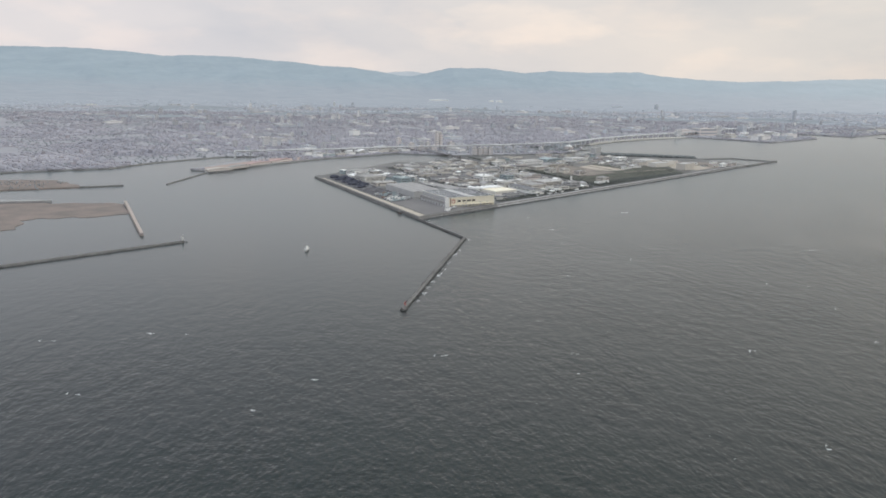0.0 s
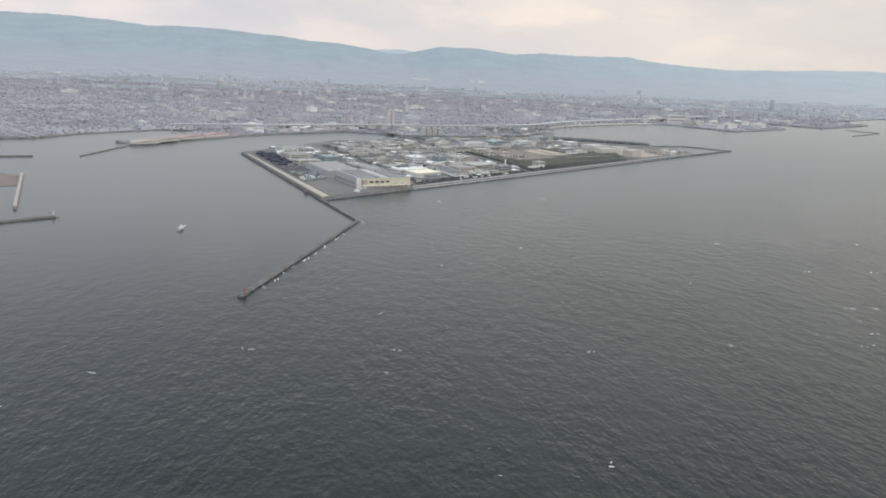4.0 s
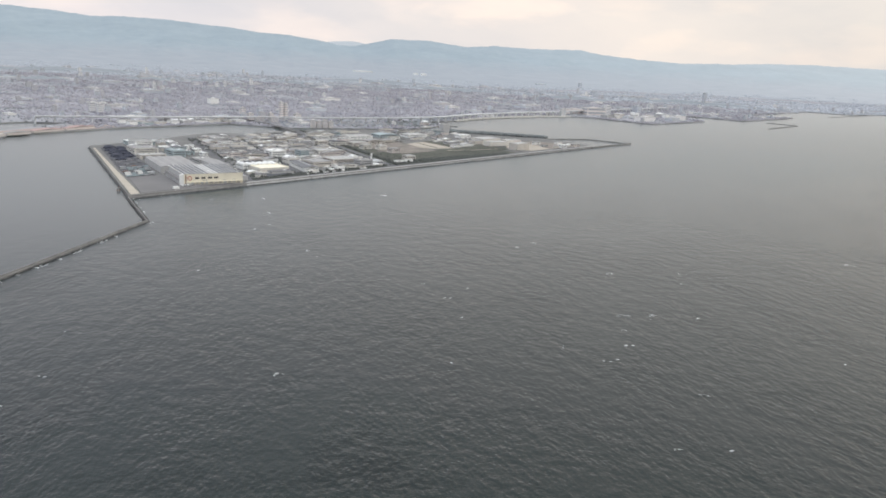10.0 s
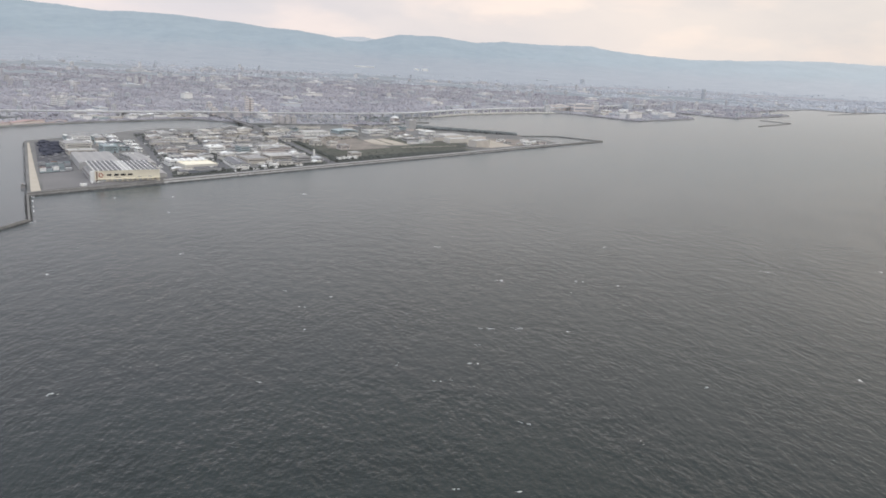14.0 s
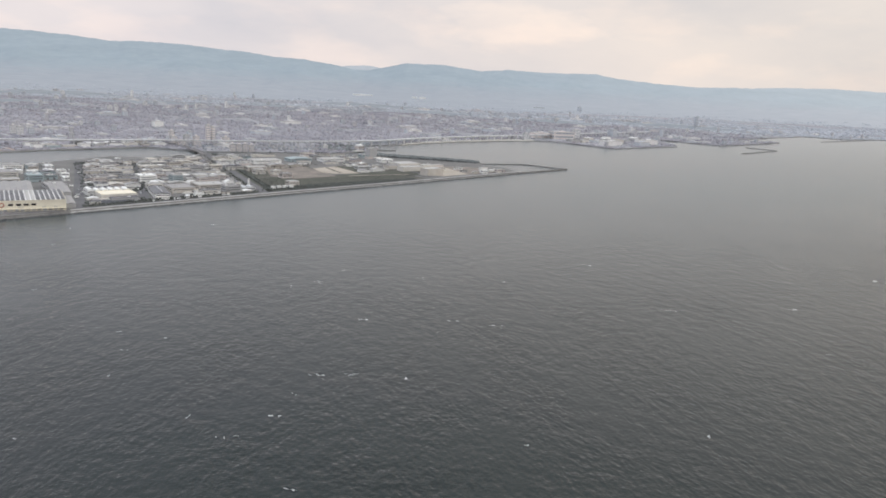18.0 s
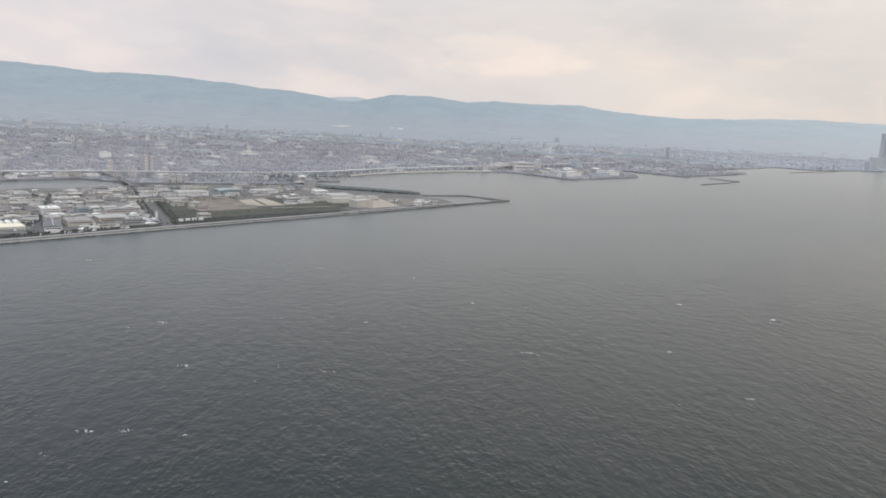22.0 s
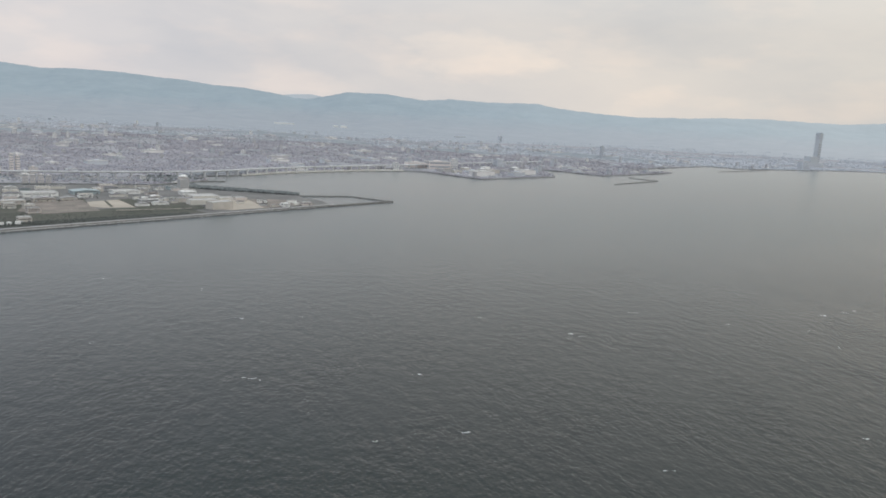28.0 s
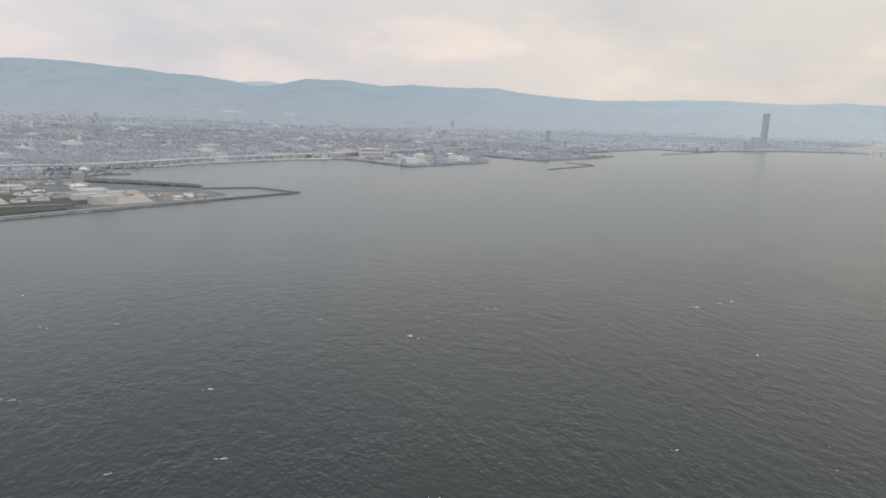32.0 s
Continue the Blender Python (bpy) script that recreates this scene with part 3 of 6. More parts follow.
def hills():
    az = np.radians(np.concatenate([np.linspace(-58, -37, 40), np.linspace(-36.9, 42, 620), np.linspace(42.2, 58, 30)]))
    rad = np.concatenate([np.linspace(1600, 3000, 50), np.linspace(3020, 4440, 72)])
    A, R = np.meshgrid(az, rad)
    X, Y = CX + R * np.sin(A), CY + R * np.cos(A)
    Z, s = hill_height(X, Y)
    for i in range(Z.shape[0]):
        for j in range(Z.shape[1]):
            if s[i, j] > 0:
                Z[i, j] += relief(X[i, j], Y[i, j], s[i, j])
    Z[-1] = -60
    n = len(az)
    faces = [(i * n + j, i * n + j + 1, (i + 1) * n + j + 1, (i + 1) * n + j) for i in range(len(rad) - 1) for j in range(n - 1)]
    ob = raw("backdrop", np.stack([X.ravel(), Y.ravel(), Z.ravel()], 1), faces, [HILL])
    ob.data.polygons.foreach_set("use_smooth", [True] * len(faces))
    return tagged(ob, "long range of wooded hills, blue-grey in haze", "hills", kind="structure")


hills()
# a fainter, farther summit that shows in the saddle
bm = bmesh.new()
far = []
for i in range(25):
    u = -1 + i / 12
    h = 52 + 62 * math.exp(-(u * 1.6) ** 2) + 3 * noise.noise(Vector((u * 6, 0, 0)))
    far.append([bm.verts.new((CX - 330 + 420 * u, CY + 4560 + 60 * k, z)) for k, z in ((-2, -20), (0, h), (2, -20))])
for a, b in zip(far, far[1:]):
    for k in (0, 1):
        bm.faces.new((a[k], b[k], b[k + 1], a[k + 1]))
# haze over this summit is a pale base plus a weak bluish glow
FARHILL = mat("hazed_far_hillside", (0.36, 0.385, 0.40), (0.32, 0.345, 0.36), 1.0, 0.006, 0.03, 0.0, spec=0.0)
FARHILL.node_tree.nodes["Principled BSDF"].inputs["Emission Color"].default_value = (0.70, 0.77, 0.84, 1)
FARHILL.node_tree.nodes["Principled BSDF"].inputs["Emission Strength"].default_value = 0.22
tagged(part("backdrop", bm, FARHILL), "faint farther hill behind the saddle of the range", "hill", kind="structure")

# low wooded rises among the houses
# haze is put into this pale blue-grey woods colour
FOREST = mat("hazed_wooded_rise", (0.285, 0.305, 0.32), (0.25, 0.272, 0.288), 1.0, 0.03, 0.2, 0.0, spec=0.0)


def rise(az, r, long, deep, h, seed):
    """A long low wooded hill lying across the view."""
    bm = bmesh.new()
    a = radians(az)
    c = Vector((CX + r * math.sin(a), CY + r * math.cos(a)))
    ux, uy = Vector((math.cos(a), -math.sin(a))), Vector((math.sin(a), math.cos(a)))
    grid = []
    for i in range(41):
        row = []
        for j in range(11):
            u, v = -1 + i / 20, -1 + j / 5
            p = c + ux * u * long + uy * v * deep
            k = max(0.0, 1 - u * u) ** 0.8 * max(0.0, 1 - v * v)
            row.append(bm.verts.new((p.x, p.y, 0.2 + 0.6 * h * k * (0.8 + 0.5 * noise.noise(Vector((u * 5 + seed, v * 2, 0)))) + 0.9 * k * noise.noise(Vector((u * 30, v * 9, seed))))))
        grid.append(row)
    for p, q in zip(grid, grid[1:]):
        for j in range(10):
            bm.faces.new((p[j], q[j], q[j + 1], p[j + 1]))
    for f in bm.faces:
        f.smooth = True
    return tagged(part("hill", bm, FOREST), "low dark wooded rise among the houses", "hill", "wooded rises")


for spec in ((-27, 1330, 95, 40, 7, 1), (-17.5, 1420, 110, 34, 8, 2), (-9, 1500, 80, 30, 7, 3), (-24, 1640, 150, 45, 12, 4), (2, 1560, 90, 30, 8, 5), (11, 1480, 120, 36, 8, 6), (20, 1620, 150, 40, 10, 7), (-3, 1720, 130, 40, 11, 8)):
    rise(*spec)

# ---------------------------------------------------------------- the reclaimed island
SEA_A, SEA_B = Vector((-11, 377)), Vector((316, 722))         # seaward edge, from the near corner to the far tip
EDGE = (SEA_B - SEA_A).normalized()
SIDE = Vector((-73, 150)).normalized()                        # the near end and the cross streets run this way
HEAD = 37.0                                                   # heading of the works' fronts


def isl(s, d):
    """A place on the island: s along the seaward edge from its near corner, d inland along the cross streets."""
    p = SEA_A + EDGE * s + SIDE * d
    return (p.x, p.y)


ISLAND = [(-11, 377), (270, 673), (262, 694), (246, 709), (238, 728), (190, 748), (150, 741), (70, 716), (16, 684), (10, 645), (-34, 637), (-49, 608), (-60, 576), (-86, 531)]
island = tagged(slab("ground", ISLAND, -2, 1.4, [ISLANDGROUND, WETCONCRETE], batter=0.4), "reclaimed island of works, yards and rough grass", "island", kind="structure")


def patch(name, label, category, corners, z, m, kind="structure", thick=0.12):
    return tagged(slab(name, [isl(*c) for c in corners], z - thick, z, [m]), label, category, kind=kind)


Z0 = 1.4
patch("pavement", "pale concrete quay strip along the island's end", "quay", [(1.4, 2), (5.6, 2), (4.0, 70), (2.5, 160), (1.4, 160)], Z0 + 0.10, CONCRETE_PALE)
patch("pavement", "wide empty grey asphalt yard by the quay", "yard", [(6.5, 3), (40, 3), (22, 45), (6.5, 45)], Z0 + 0.10, YARD)
patch("pavement", "dark storage yard behind the quay", "yard", [(6, 46), (22, 46), (22, 150), (5.5, 160)], Z0 + 0.09, mat("oily_black_yard", (0.10, 0.098, 0.105), (0.062, 0.062, 0.07), 0.8, 0.08, 1.0))
patch("road", "straight asphalt cross street between works", "road", [(63.4, 4), (68.6, 4), (76, 186), (70.8, 186)], Z0 + 0.11, ASPHALT)
patch("road", "straight asphalt cross street between works", "road", [(97, 5), (101.5, 5), (110.5, 150), (106, 150)], Z0 + 0.11, ASPHALT)
patch("road", "wide tree-lined road leading to the mainland", "road", [(167.6, 4), (172, 4), (176.4, 212), (170.8, 212)], Z0 + 0.12, ASPHALT)
patch("road", "shore road behind the sea wall", "road", [(42, 2.2), (385, 2.2), (385, 4.4), (42, 4.4)], Z0 + 0.13, ASPHALT)
patch("road", "asphalt street through the works", "road", [(68, 78), (168, 78), (168, 81), (68, 81)], Z0 + 0.10, YARD)
patch("road", "asphalt street through the works", "road", [(72, 128), (168, 128), (168, 131), (72, 131)], Z0 + 0.10, YARD)
patch("road", "asphalt road across the open ground", "road", [(172, 108), (330, 96), (330, 99), (172, 111)], Z0 + 0.10, YARD)
patch("grass", "rough green grass on open ground", "grass", [(173, 7), (305, 7), (290, 44), (173, 60)], Z0 + 0.07, GRASS)
patch("grass", "rough green grass on open ground", "grass", [(173, 62), (236, 50), (236, 104), (173, 108)], Z0 + 0.06, GRASS)
patch("bare_ground", "tan field of dry sandy soil", "field", [(236, 64), (243, 55), (264, 49), (262, 66), (258, 89), (236, 86)], Z0 + 0.10, SAND)
patch("bare_ground", "brown bare soil beside the tan field", "field", [(192, 62), (206, 46), (240, 44), (238, 62), (234, 96), (200, 102)], Z0 + 0.09, SOIL)
patch("bare_ground", "dark weedy cleared ground", "field", [(244, 34), (306, 22), (322, 40), (300, 56), (266, 88), (266, 48)], Z0 + 0.085, GRASS)
patch("bare_ground", "pale cream gravel lot", "lot", [(304, 30), (326, 9), (352, 9), (353, 52), (332, 66), (306, 64)], Z0 + 0.08, SAND)
patch("bare_ground", "pink-brown earth at the island's end", "lot", [(350, 7), (398, 7), (396, 20), (372, 46), (340, 60)], Z0 + 0.07, SOIL)

patch("grass", "green strip of weeds across the tan field", "grass", [(248.5, 56), (250.5, 55.5), (249.5, 87), (247.5, 87)], Z0 + 0.12, GRASS)
patch("grass", "green strip of weeds beside the tan field", "grass", [(264, 49), (272, 47), (268, 92), (258, 92)], Z0 + 0.11, GRASS)
patch("bare_ground", "pale sandy track over the cleared ground", "track", [(250, 40), (300, 28), (300, 29.5), (250, 42)], Z0 + 0.12, SAND)
patch("road", "narrow asphalt road along the gravel lot", "road", [(312, 10), (315, 10), (309, 84), (306, 84)], Z0 + 0.12, ASPHALT)

# sea wall along the seaward side: sloped face, crest and dark foot of rubble
for first, last, top, m, lab in ((0, 6, 1.5, WETCONCRETE, "low dark concrete sea wall by the warehouse"), (6, 40, 1.75, CREST, "long sloping grey concrete sea wall in bays")):
    bm = bmesh.new()
    for k in range(first, last):
        a, b = k * 10.3, k * 10.3 + 10.15
        lo = [isl(s, d) for s, d in ((a, -0.8), (b, -0.8), (b, 0.6), (a, 0.6))]
        v = [bm.verts.new((p[0], p[1], z)) for p, z in zip(lo, (0.1, 0.1, top, top))]
        w = [bm.verts.new((*isl(s, 1.1), z)) for s, z in ((a, top), (b, top), (a, 1.3), (b, 1.3))]
        bm.faces.new(v)
        bm.faces.new((v[3], v[2], w[1], w[0]))
        bm.faces.new((w[0], w[1], w[3], w[2]))
    tagged(part("sea_wall", bm, [m]), lab, "sea wall", kind="structure")


def rubble(name, label, pts, step, rows, size, z, seed, spread=0.5):
    """Loose armour blocks heaped along a line, in one mesh."""
    rng = np.random.default_rng(seed)
    V, Fc = [], []
    base = [(-1, -1, -1), (1, -1, -1), (1, 1, -1), (-1, 1, -1), (-0.6, -0.6, 1), (0.7, -0.5, 1), (0.6, 0.7, 1), (-0.7, 0.5, 1)]
    fs = [(3, 2, 1, 0), (4, 5, 6, 7), (0, 1, 5, 4), (1, 2, 6, 5), (2, 3, 7, 6), (3, 0, 4, 7)]
    for x, y, a in along(pts, step):
        for off in rows:
            m = Matrix.Translation((x + math.sin(a) * off + rng.normal() * spread * step, y - math.cos(a) * off + rng.normal() * spread * step, z + rng.normal() * 0.1))
            m = m @ Euler(rng.uniform(-0.7, 0.7, 3)).to_matrix().to_4x4()
            m = m @ Matrix.Rotation(rng.uniform(0, 6.28), 4, "Z")
            k = size * rng.uniform(0.7, 1.3)
            b = len(V)
            V += [m @ (Vector(p) * k) for p in base]
            Fc += [tuple(b + i for i in f) for f in fs]
    return tagged(raw(name, V, Fc, [ROCK]), label, "rocks", kind="stuff")


rubble("armour_rocks", "dark wet armour rocks along the foot of the sea wall", [isl(0, -1.3), isl(414, -1.3)], 0.8, (-0.1, 0.25), 0.32, 0.08, 3)
rubble("armour_rocks", "dark armour rocks along the quay's foot", [isl(0, 0), (-86, 531)], 1.0, (-0.35,), 0.17, 0.1, 4)


def breakwater(label, pts, width, height, step=6.0, parapet=True, m=None):
    """A wall of separate caissons with open joints; each has a deck and a raised sea-side parapet."""
    th = thing("breakwater", label, "breakwater", *pts[0], 0)
    origin = Vector(pts[0])
    w = width / 2
    for i, (p, q) in enumerate(zip(pts, pts[1:])):
        d = Vector(q) - Vector(p)
        n = max(int(d.length / step), 1)
        a = math.atan2(d.y, d.x)
        ln = d.length / n
        bm = bmesh.new()
        h = height
        prof = [(-w - 0.25, -1.5), (-w, h * 0.55), (-w, h), (-w * 0.35, h), (-w * 0.35, h * 0.62), (w, h * 0.58), (w + 0.25, -1.5)] if parapet else [
            (-w - 0.3, -1.5), (-w * 0.8, h), (w * 0.8, h), (w + 0.3, -1.5)]
        sweep(bm, [(0.06, 0), (ln - 0.06, 0)], [(-s, z) for s, z in prof])
        me = None
        for k in range(n):
            c = Vector(p) + d * (k / n) - origin
            if me is None:
                ob = part("caisson", bm, m or WETCONCRETE, th)
                me = ob.data
            else:
                ob = new("caisson", me)
                ob.parent = th
            ob.matrix_basis = pose(c.x, c.y, 0.05 * math.sin(k * 2.3 + i), 0, 0, math.degrees(a))
    return th


BREAKS = [
    ("long concrete breakwater running out from the island's corner", [(-11, 377), (10.4, 333.5)], 0.75, 0.9),
    ("straight concrete breakwater in open sea with surf along it", [(10.4, 333.5), (-12, 224)], 0.75, 0.95),
    ("dark concrete breakwater sheltering a pale green basin", [(-106, 314), (-156, 265), (-260, 163), (-400, 30)], 1.05, 0.85),
    ("low dark breakwater before the quays", [(-171, 482), (-165, 546)], 1.0, 0.7),
    ("short dark mole at the mouth of the canal", [(146, 796), (166, 805)], 1.2, 0.9),
    ("low sea wall closing a basin at the island's end", [(268, 671), (316, 720)], 1.6, 1.2),
    ("thin sea wall round the basin at the island's end", [(316, 718), (281, 740), (238, 724)], 1.1, 0.9),
    ("thin bent breakwater standing clear of the far shore", [(579, 998), (660, 1080), (632, 1113)], 1.3, 0.9),
    ("thin low breakwater before the far town", [(857, 1350), (1009, 1480)], 1.4, 0.9),
    ("short low breakwater off a sandy islet", [(-216, 461), (-194, 472)], 1.2, 0.9),
]
for lab, pts, w, h in BREAKS:
    breakwater(lab, pts, w, h, 5.0 if pts[0][1] < 500 else 14.0)
rubble("armour_rocks", "dark wet armour blocks along both sides of the breakwater", [(-11, 377), (10.4, 333.5), (-12, 224)], 0.45, (0.64, -0.64, 0.8), 0.18, 0.1, 5)
rubble("armour_rocks", "dark armour rocks round the sheltered basin", [(-106, 314), (-156, 265), (-260, 163)], 0.7, (0.75, -0.75), 0.2, 0.15, 6)

TANSTONE = mat("tan_stone", (0.41, 0.355, 0.32), (0.33, 0.285, 0.255), 0.9, 0.3, 2.0)
PINKSOIL = mat("pink_tan_soil", (0.36, 0.29, 0.255), (0.29, 0.235, 0.21), 0.95, 0.08, 0.8)
# works on the far bank to the near side: a filled basin, a spoil bank and an islet
MUD = mat("wet_brown_mud", (0.235, 0.19, 0.168), (0.145, 0.128, 0.117), 0.85, 0.09, 0.9, 0.3)


def ragged(outline, step, amp, seed):
    """The same outline with an uneven, eroded edge."""
    out = []
    for i, (p, q) in enumerate(zip(outline, outline[1:] + outline[:1])):
        d = Vector(q) - Vector(p)
        n = max(int(d.length / step), 1)
        for k in range(n):
            c = Vector(p) + d * (k / n)
            e = amp * noise.noise(Vector((c.x / 9, c.y / 9, seed))) + 0.5 * amp * noise.noise(Vector((c.x / 3, c.y / 3, seed)))
            out.append((c.x - d.y / d.length * e, c.y + d.x / d.length * e))
    return out


tagged(slab("ground", ragged([(-169, 407), (-153, 377), (-170, 364), (-190, 360), (-192, 350), (-186, 334), (-205, 312), (-320, 335), (-320, 428), (-230, 400)], 2.5, 3.0, 1.0), -2, 0.22, [MUD], batter=1.5),
       "brown mud flat of a reclaimed basin", "mud flat", kind="structure")
tagged(slab("embankment", [(-168.2, 408), (-128.6, 325.3), (-127.0, 325), (-167.2, 409)], -2, 1.3, [TANSTONE]), "pale tan stone embankment round the basin", "embankment", kind="structure")
tagged(slab("embankment", [(-232, 396), (-205, 405), (-206, 407), (-260, 400)], -2, 1.3, [CONCRETE]), "dark sea wall behind the mud flat", "embankment", kind="structure")
tagged(slab("ground", ragged([(-254, 440), (-215, 461), (-219, 467), (-242, 488), (-290, 480), (-380, 440), (-360, 400)], 3.0, 3.0, 2.0), -2, 0.7, [MUD, MUD], batter=1.0), "low sandy islet with scrub", "islet", kind="structure")
tagged(slab("pavement", [(-177, 560), (-164, 557), (-133, 609), (-100, 656), (-112, 663), (-140, 645)], 0.9, 1.15, [PINKSOIL]), "pink-tan cleared ground on the quay", "quay", kind="structure")
BEACH = [(170, 868), (187, 894), (209, 924), (253, 968.5), (292, 1004), (330, 1027), (327, 1038), (286, 1016), (246, 980), (203, 933), (181, 900), (167, 872)]
tagged(slab("beach", BEACH, 0.2, 1.06, [mat("white_beach_sand", (0.56, 0.54, 0.50), (0.47, 0.455, 0.425), 0.95, 0.1, 0.8)]), "strip of pale beach sand along the bay", "beach", kind="structure")

# ---------------------------------------------------------------- works and sheds
DULLCREAM = mat("dull_cream_cladding", (0.64, 0.62, 0.575), (0.55, 0.53, 0.49), 0.7, 0.3, 3.0, 0.05)
WALL = {"white": WHITE, "cream": DULLCREAM, "grey": GREYWALL, "beige": BEIGE, "teal": TEAL, "silver": SILVER, "red": RED, "pink": PINK}
ROOF = {"white": WHITE, "grey": ROOFGREY, "dark": DARKROOF, "pale": PALEROOF, "teal": TEAL, "silver": SILVER, "rust": RUST, "beige": BEIGE, "cream": CREAM}
TAKEN = []


def roof_mesh(kind, w, d, h, rise):
    """Roof over a plan w by d on walls of height h."""
    bm = bmesh.new()
    a, b, o = w / 2, d / 2, 0.12
    if kind == "flat":
        box(bm, -a + 0.12, a - 0.12, -b + 0.12, b - 0.12, h - 0.05, h + 0.02)
        for x0, x1, y0, y1 in ((-a, a, -b, -b + 0.16), (-a, a, b - 0.16, b), (-a, -a + 0.16, -b + 0.17, b - 0.17), (a - 0.16, a, -b + 0.17, b - 0.17)):
            box(bm, x0, x1, y0, y1, h, h + 0.22)
    elif kind == "gable":
        sweep(bm, [(0, -b - o), (0, b + o)], [(-a - o, h), (0, h + rise), (a + o, h), (a + o, h - 0.12), (0, h + rise - 0.12), (-a - o, h - 0.12)])
    elif kind == "saw":
        n = max(int(w / 2.2), 2)
        for i in range(n):
            x0, x1 = -a + w * i / n, -a + w * (i + 1) / n
            sweep(bm, [(0, -b), (0, b)], [(x0, h), (x0 + 0.02, h + rise), (x1 - 0.02, h + 0.1), (x1, h)])
    elif kind == "vault":
        n = max(int(round(w / 3.4)), 1)
        for i in range(n):
            x0, x1 = -a + w * i / n + 0.4, -a + w * (i + 1) / n - 0.4
            r = (x1 - x0) / 2
            prof = [((x0 + x1) / 2 - r * math.cos(math.pi * k / 8), h + r * 0.62 * math.sin(math.pi * k / 8)) for k in range(9)]
            sweep(bm, [(0, -b), (0, b)], prof)
    return bm


def works(x, y, w, d, h, wall, roof, kind, heading=None, z=Z0, name="industrial_building", place="on the island", group="works on the island", simple=False):
    rng = random.Random(int(x * 31 + y * 17))
    words = {"flat": "a flat", "gable": "a gabled", "saw": "a saw-tooth", "vault": "a vaulted"}[kind]
    th = thing(name, f"{wall} clad works with {words} {roof} roof {place}", "building", x, y, z, HEAD if heading is None else heading, group)
    TAKEN.append((x, y, max(w, d) * 0.62))
    bm = bmesh.new()
    box(bm, -w / 2, w / 2, -d / 2, d / 2, 0, h)
    part("wall", bm, WALL[wall], th)
    rise = min(w * 0.09, 0.7) if kind == "gable" else 0.6
    rf = part("roof", roof_mesh(kind, w, d, h, rise), ROOF[roof], th)
    if kind == "vault":
        bm = bmesh.new()
        box(bm, -w / 2 + 0.05, w / 2 - 0.05, -d / 2 + 0.05, d / 2 - 0.05, h - 0.03, h + 0.03)
        part("roof_deck", bm, DARKROOF, th, "dark valley gutters between the vaults")
    if simple:
        return th
    # loading doors on the seaward front and the near side
    n = max(int(w / 3.2), 1)
    for i in range(n):
        if rng.random() < 0.7:
            cx = -w / 2 + w * (i + 0.5) / n
            bm = bmesh.new()
            box(bm, cx - 0.55, cx + 0.55, -d / 2 - 0.04, -d / 2 + 0.05, 0, min(1.1, h * 0.5))
            part("door", bm, rng.choice([GREYWALL, SILVER, DARKROOF]), th)
    # window bands
    if h > 1.8:
        for k in range(1 if h < 3 else 2):
            zz = h * (0.62 if h < 3 else (0.42, 0.72)[k])
            bm = bmesh.new()
            box(bm, -w * 0.44, w * 0.44, -d / 2 - 0.03, -d / 2 + 0.04, zz, zz + 0.35)
            part("window", bm, GLASSDARK, th)
            bm = bmesh.new()
            box(bm, -w / 2 - 0.03, -w / 2 + 0.04, -d * 0.42, d * 0.42, zz, zz + 0.35)
            part("window", bm, GLASSDARK, th)
    if kind == "flat":
        for _ in range(rng.randint(1, 4)):
            ux, uy, s = rng.uniform(-0.36, 0.36) * w, rng.uniform(-0.36, 0.36) * d, rng.uniform(0.3, 0.7)
            bm = bmesh.new()
            box(bm, ux - s, ux + s, uy - s * 0.6, uy + s * 0.6, h, h + rng.uniform(0.3, 0.7))
            part("roof_unit", bm, rng.choice([SILVER, WHITE, GREYWALL]), rf)
    elif kind == "gable":
        bm = bmesh.new()
        box(bm, -0.18, 0.18, -d * 0.4, d * 0.4, h + rise - 0.03, h + rise + 0.2)
        part("ridge_vent", bm, SILVER, rf)
    return th


works(-47, 511, 14.1, 14, 3.6, "cream", "grey", "flat")
works(-58, 542, 11, 12, 3.5, "white", "grey", "flat")
works(-25, 503, 7.9, 10, 4.0, "teal", "teal", "flat")
works(-4.5, 483.5, 10, 15, 2.4, "grey", "grey", "flat")
works(-36, 492, 15, 7, 2.2, "beige", "pale", "flat")
works(-27, 540, 4.5, 5, 1.9, "white", "white", "flat")
works(-19, 527, 4.4, 5, 1.9, "white", "white", "flat")
works(-11, 511, 3.0, 6, 2.1, "white", "white", "gable")
works(30.5, 471.5, 17.5, 7, 2.7, "cream", "white", "vault")
works(36.2, 463.8, 17.5, 12, 2.6, "cream", "cream", "flat", simple=True)
works(43.5, 455.5, 13.5, 5, 1.7, "grey", "dark", "flat")
works(20.5, 468, 3.4, 9, 2.8, "white", "white", "vault")
works(53, 479, 8.0, 26, 2.4, "white", "dark", "gable", 27)
works(30, 524, 9.7, 10, 3.9, "white", "white", "flat")
works(59, 494, 12.9, 15, 2.9, "beige", "grey", "flat")
works(71, 509, 16.5, 13, 3.0, "beige", "pale", "flat")
works(46, 529, 5.9, 8, 4.2, "teal", "grey", "flat")
works(57, 542, 8.8, 9, 3.2, "cream", "pale", "flat")
works(41, 511, 7.2, 6, 2.1, "white", "white", "gable")
works(86, 500, 8.9, 7, 3.9, "grey", "grey", "flat")
works(93, 509, 7.6, 6, 1.9, "silver", "silver", "vault")
works(114, 537, 6.6, 6, 2.8, "beige", "pale", "flat")
works(79, 521, 5.0, 4, 2.4, "white", "white", "vault")
works(179, 667, 19.7, 14, 3.3, "cream", "pale", "flat", simple=True)
works(148.5, 731.5, 7.5, 6, 7.2, "grey", "pale", "flat", simple=True)
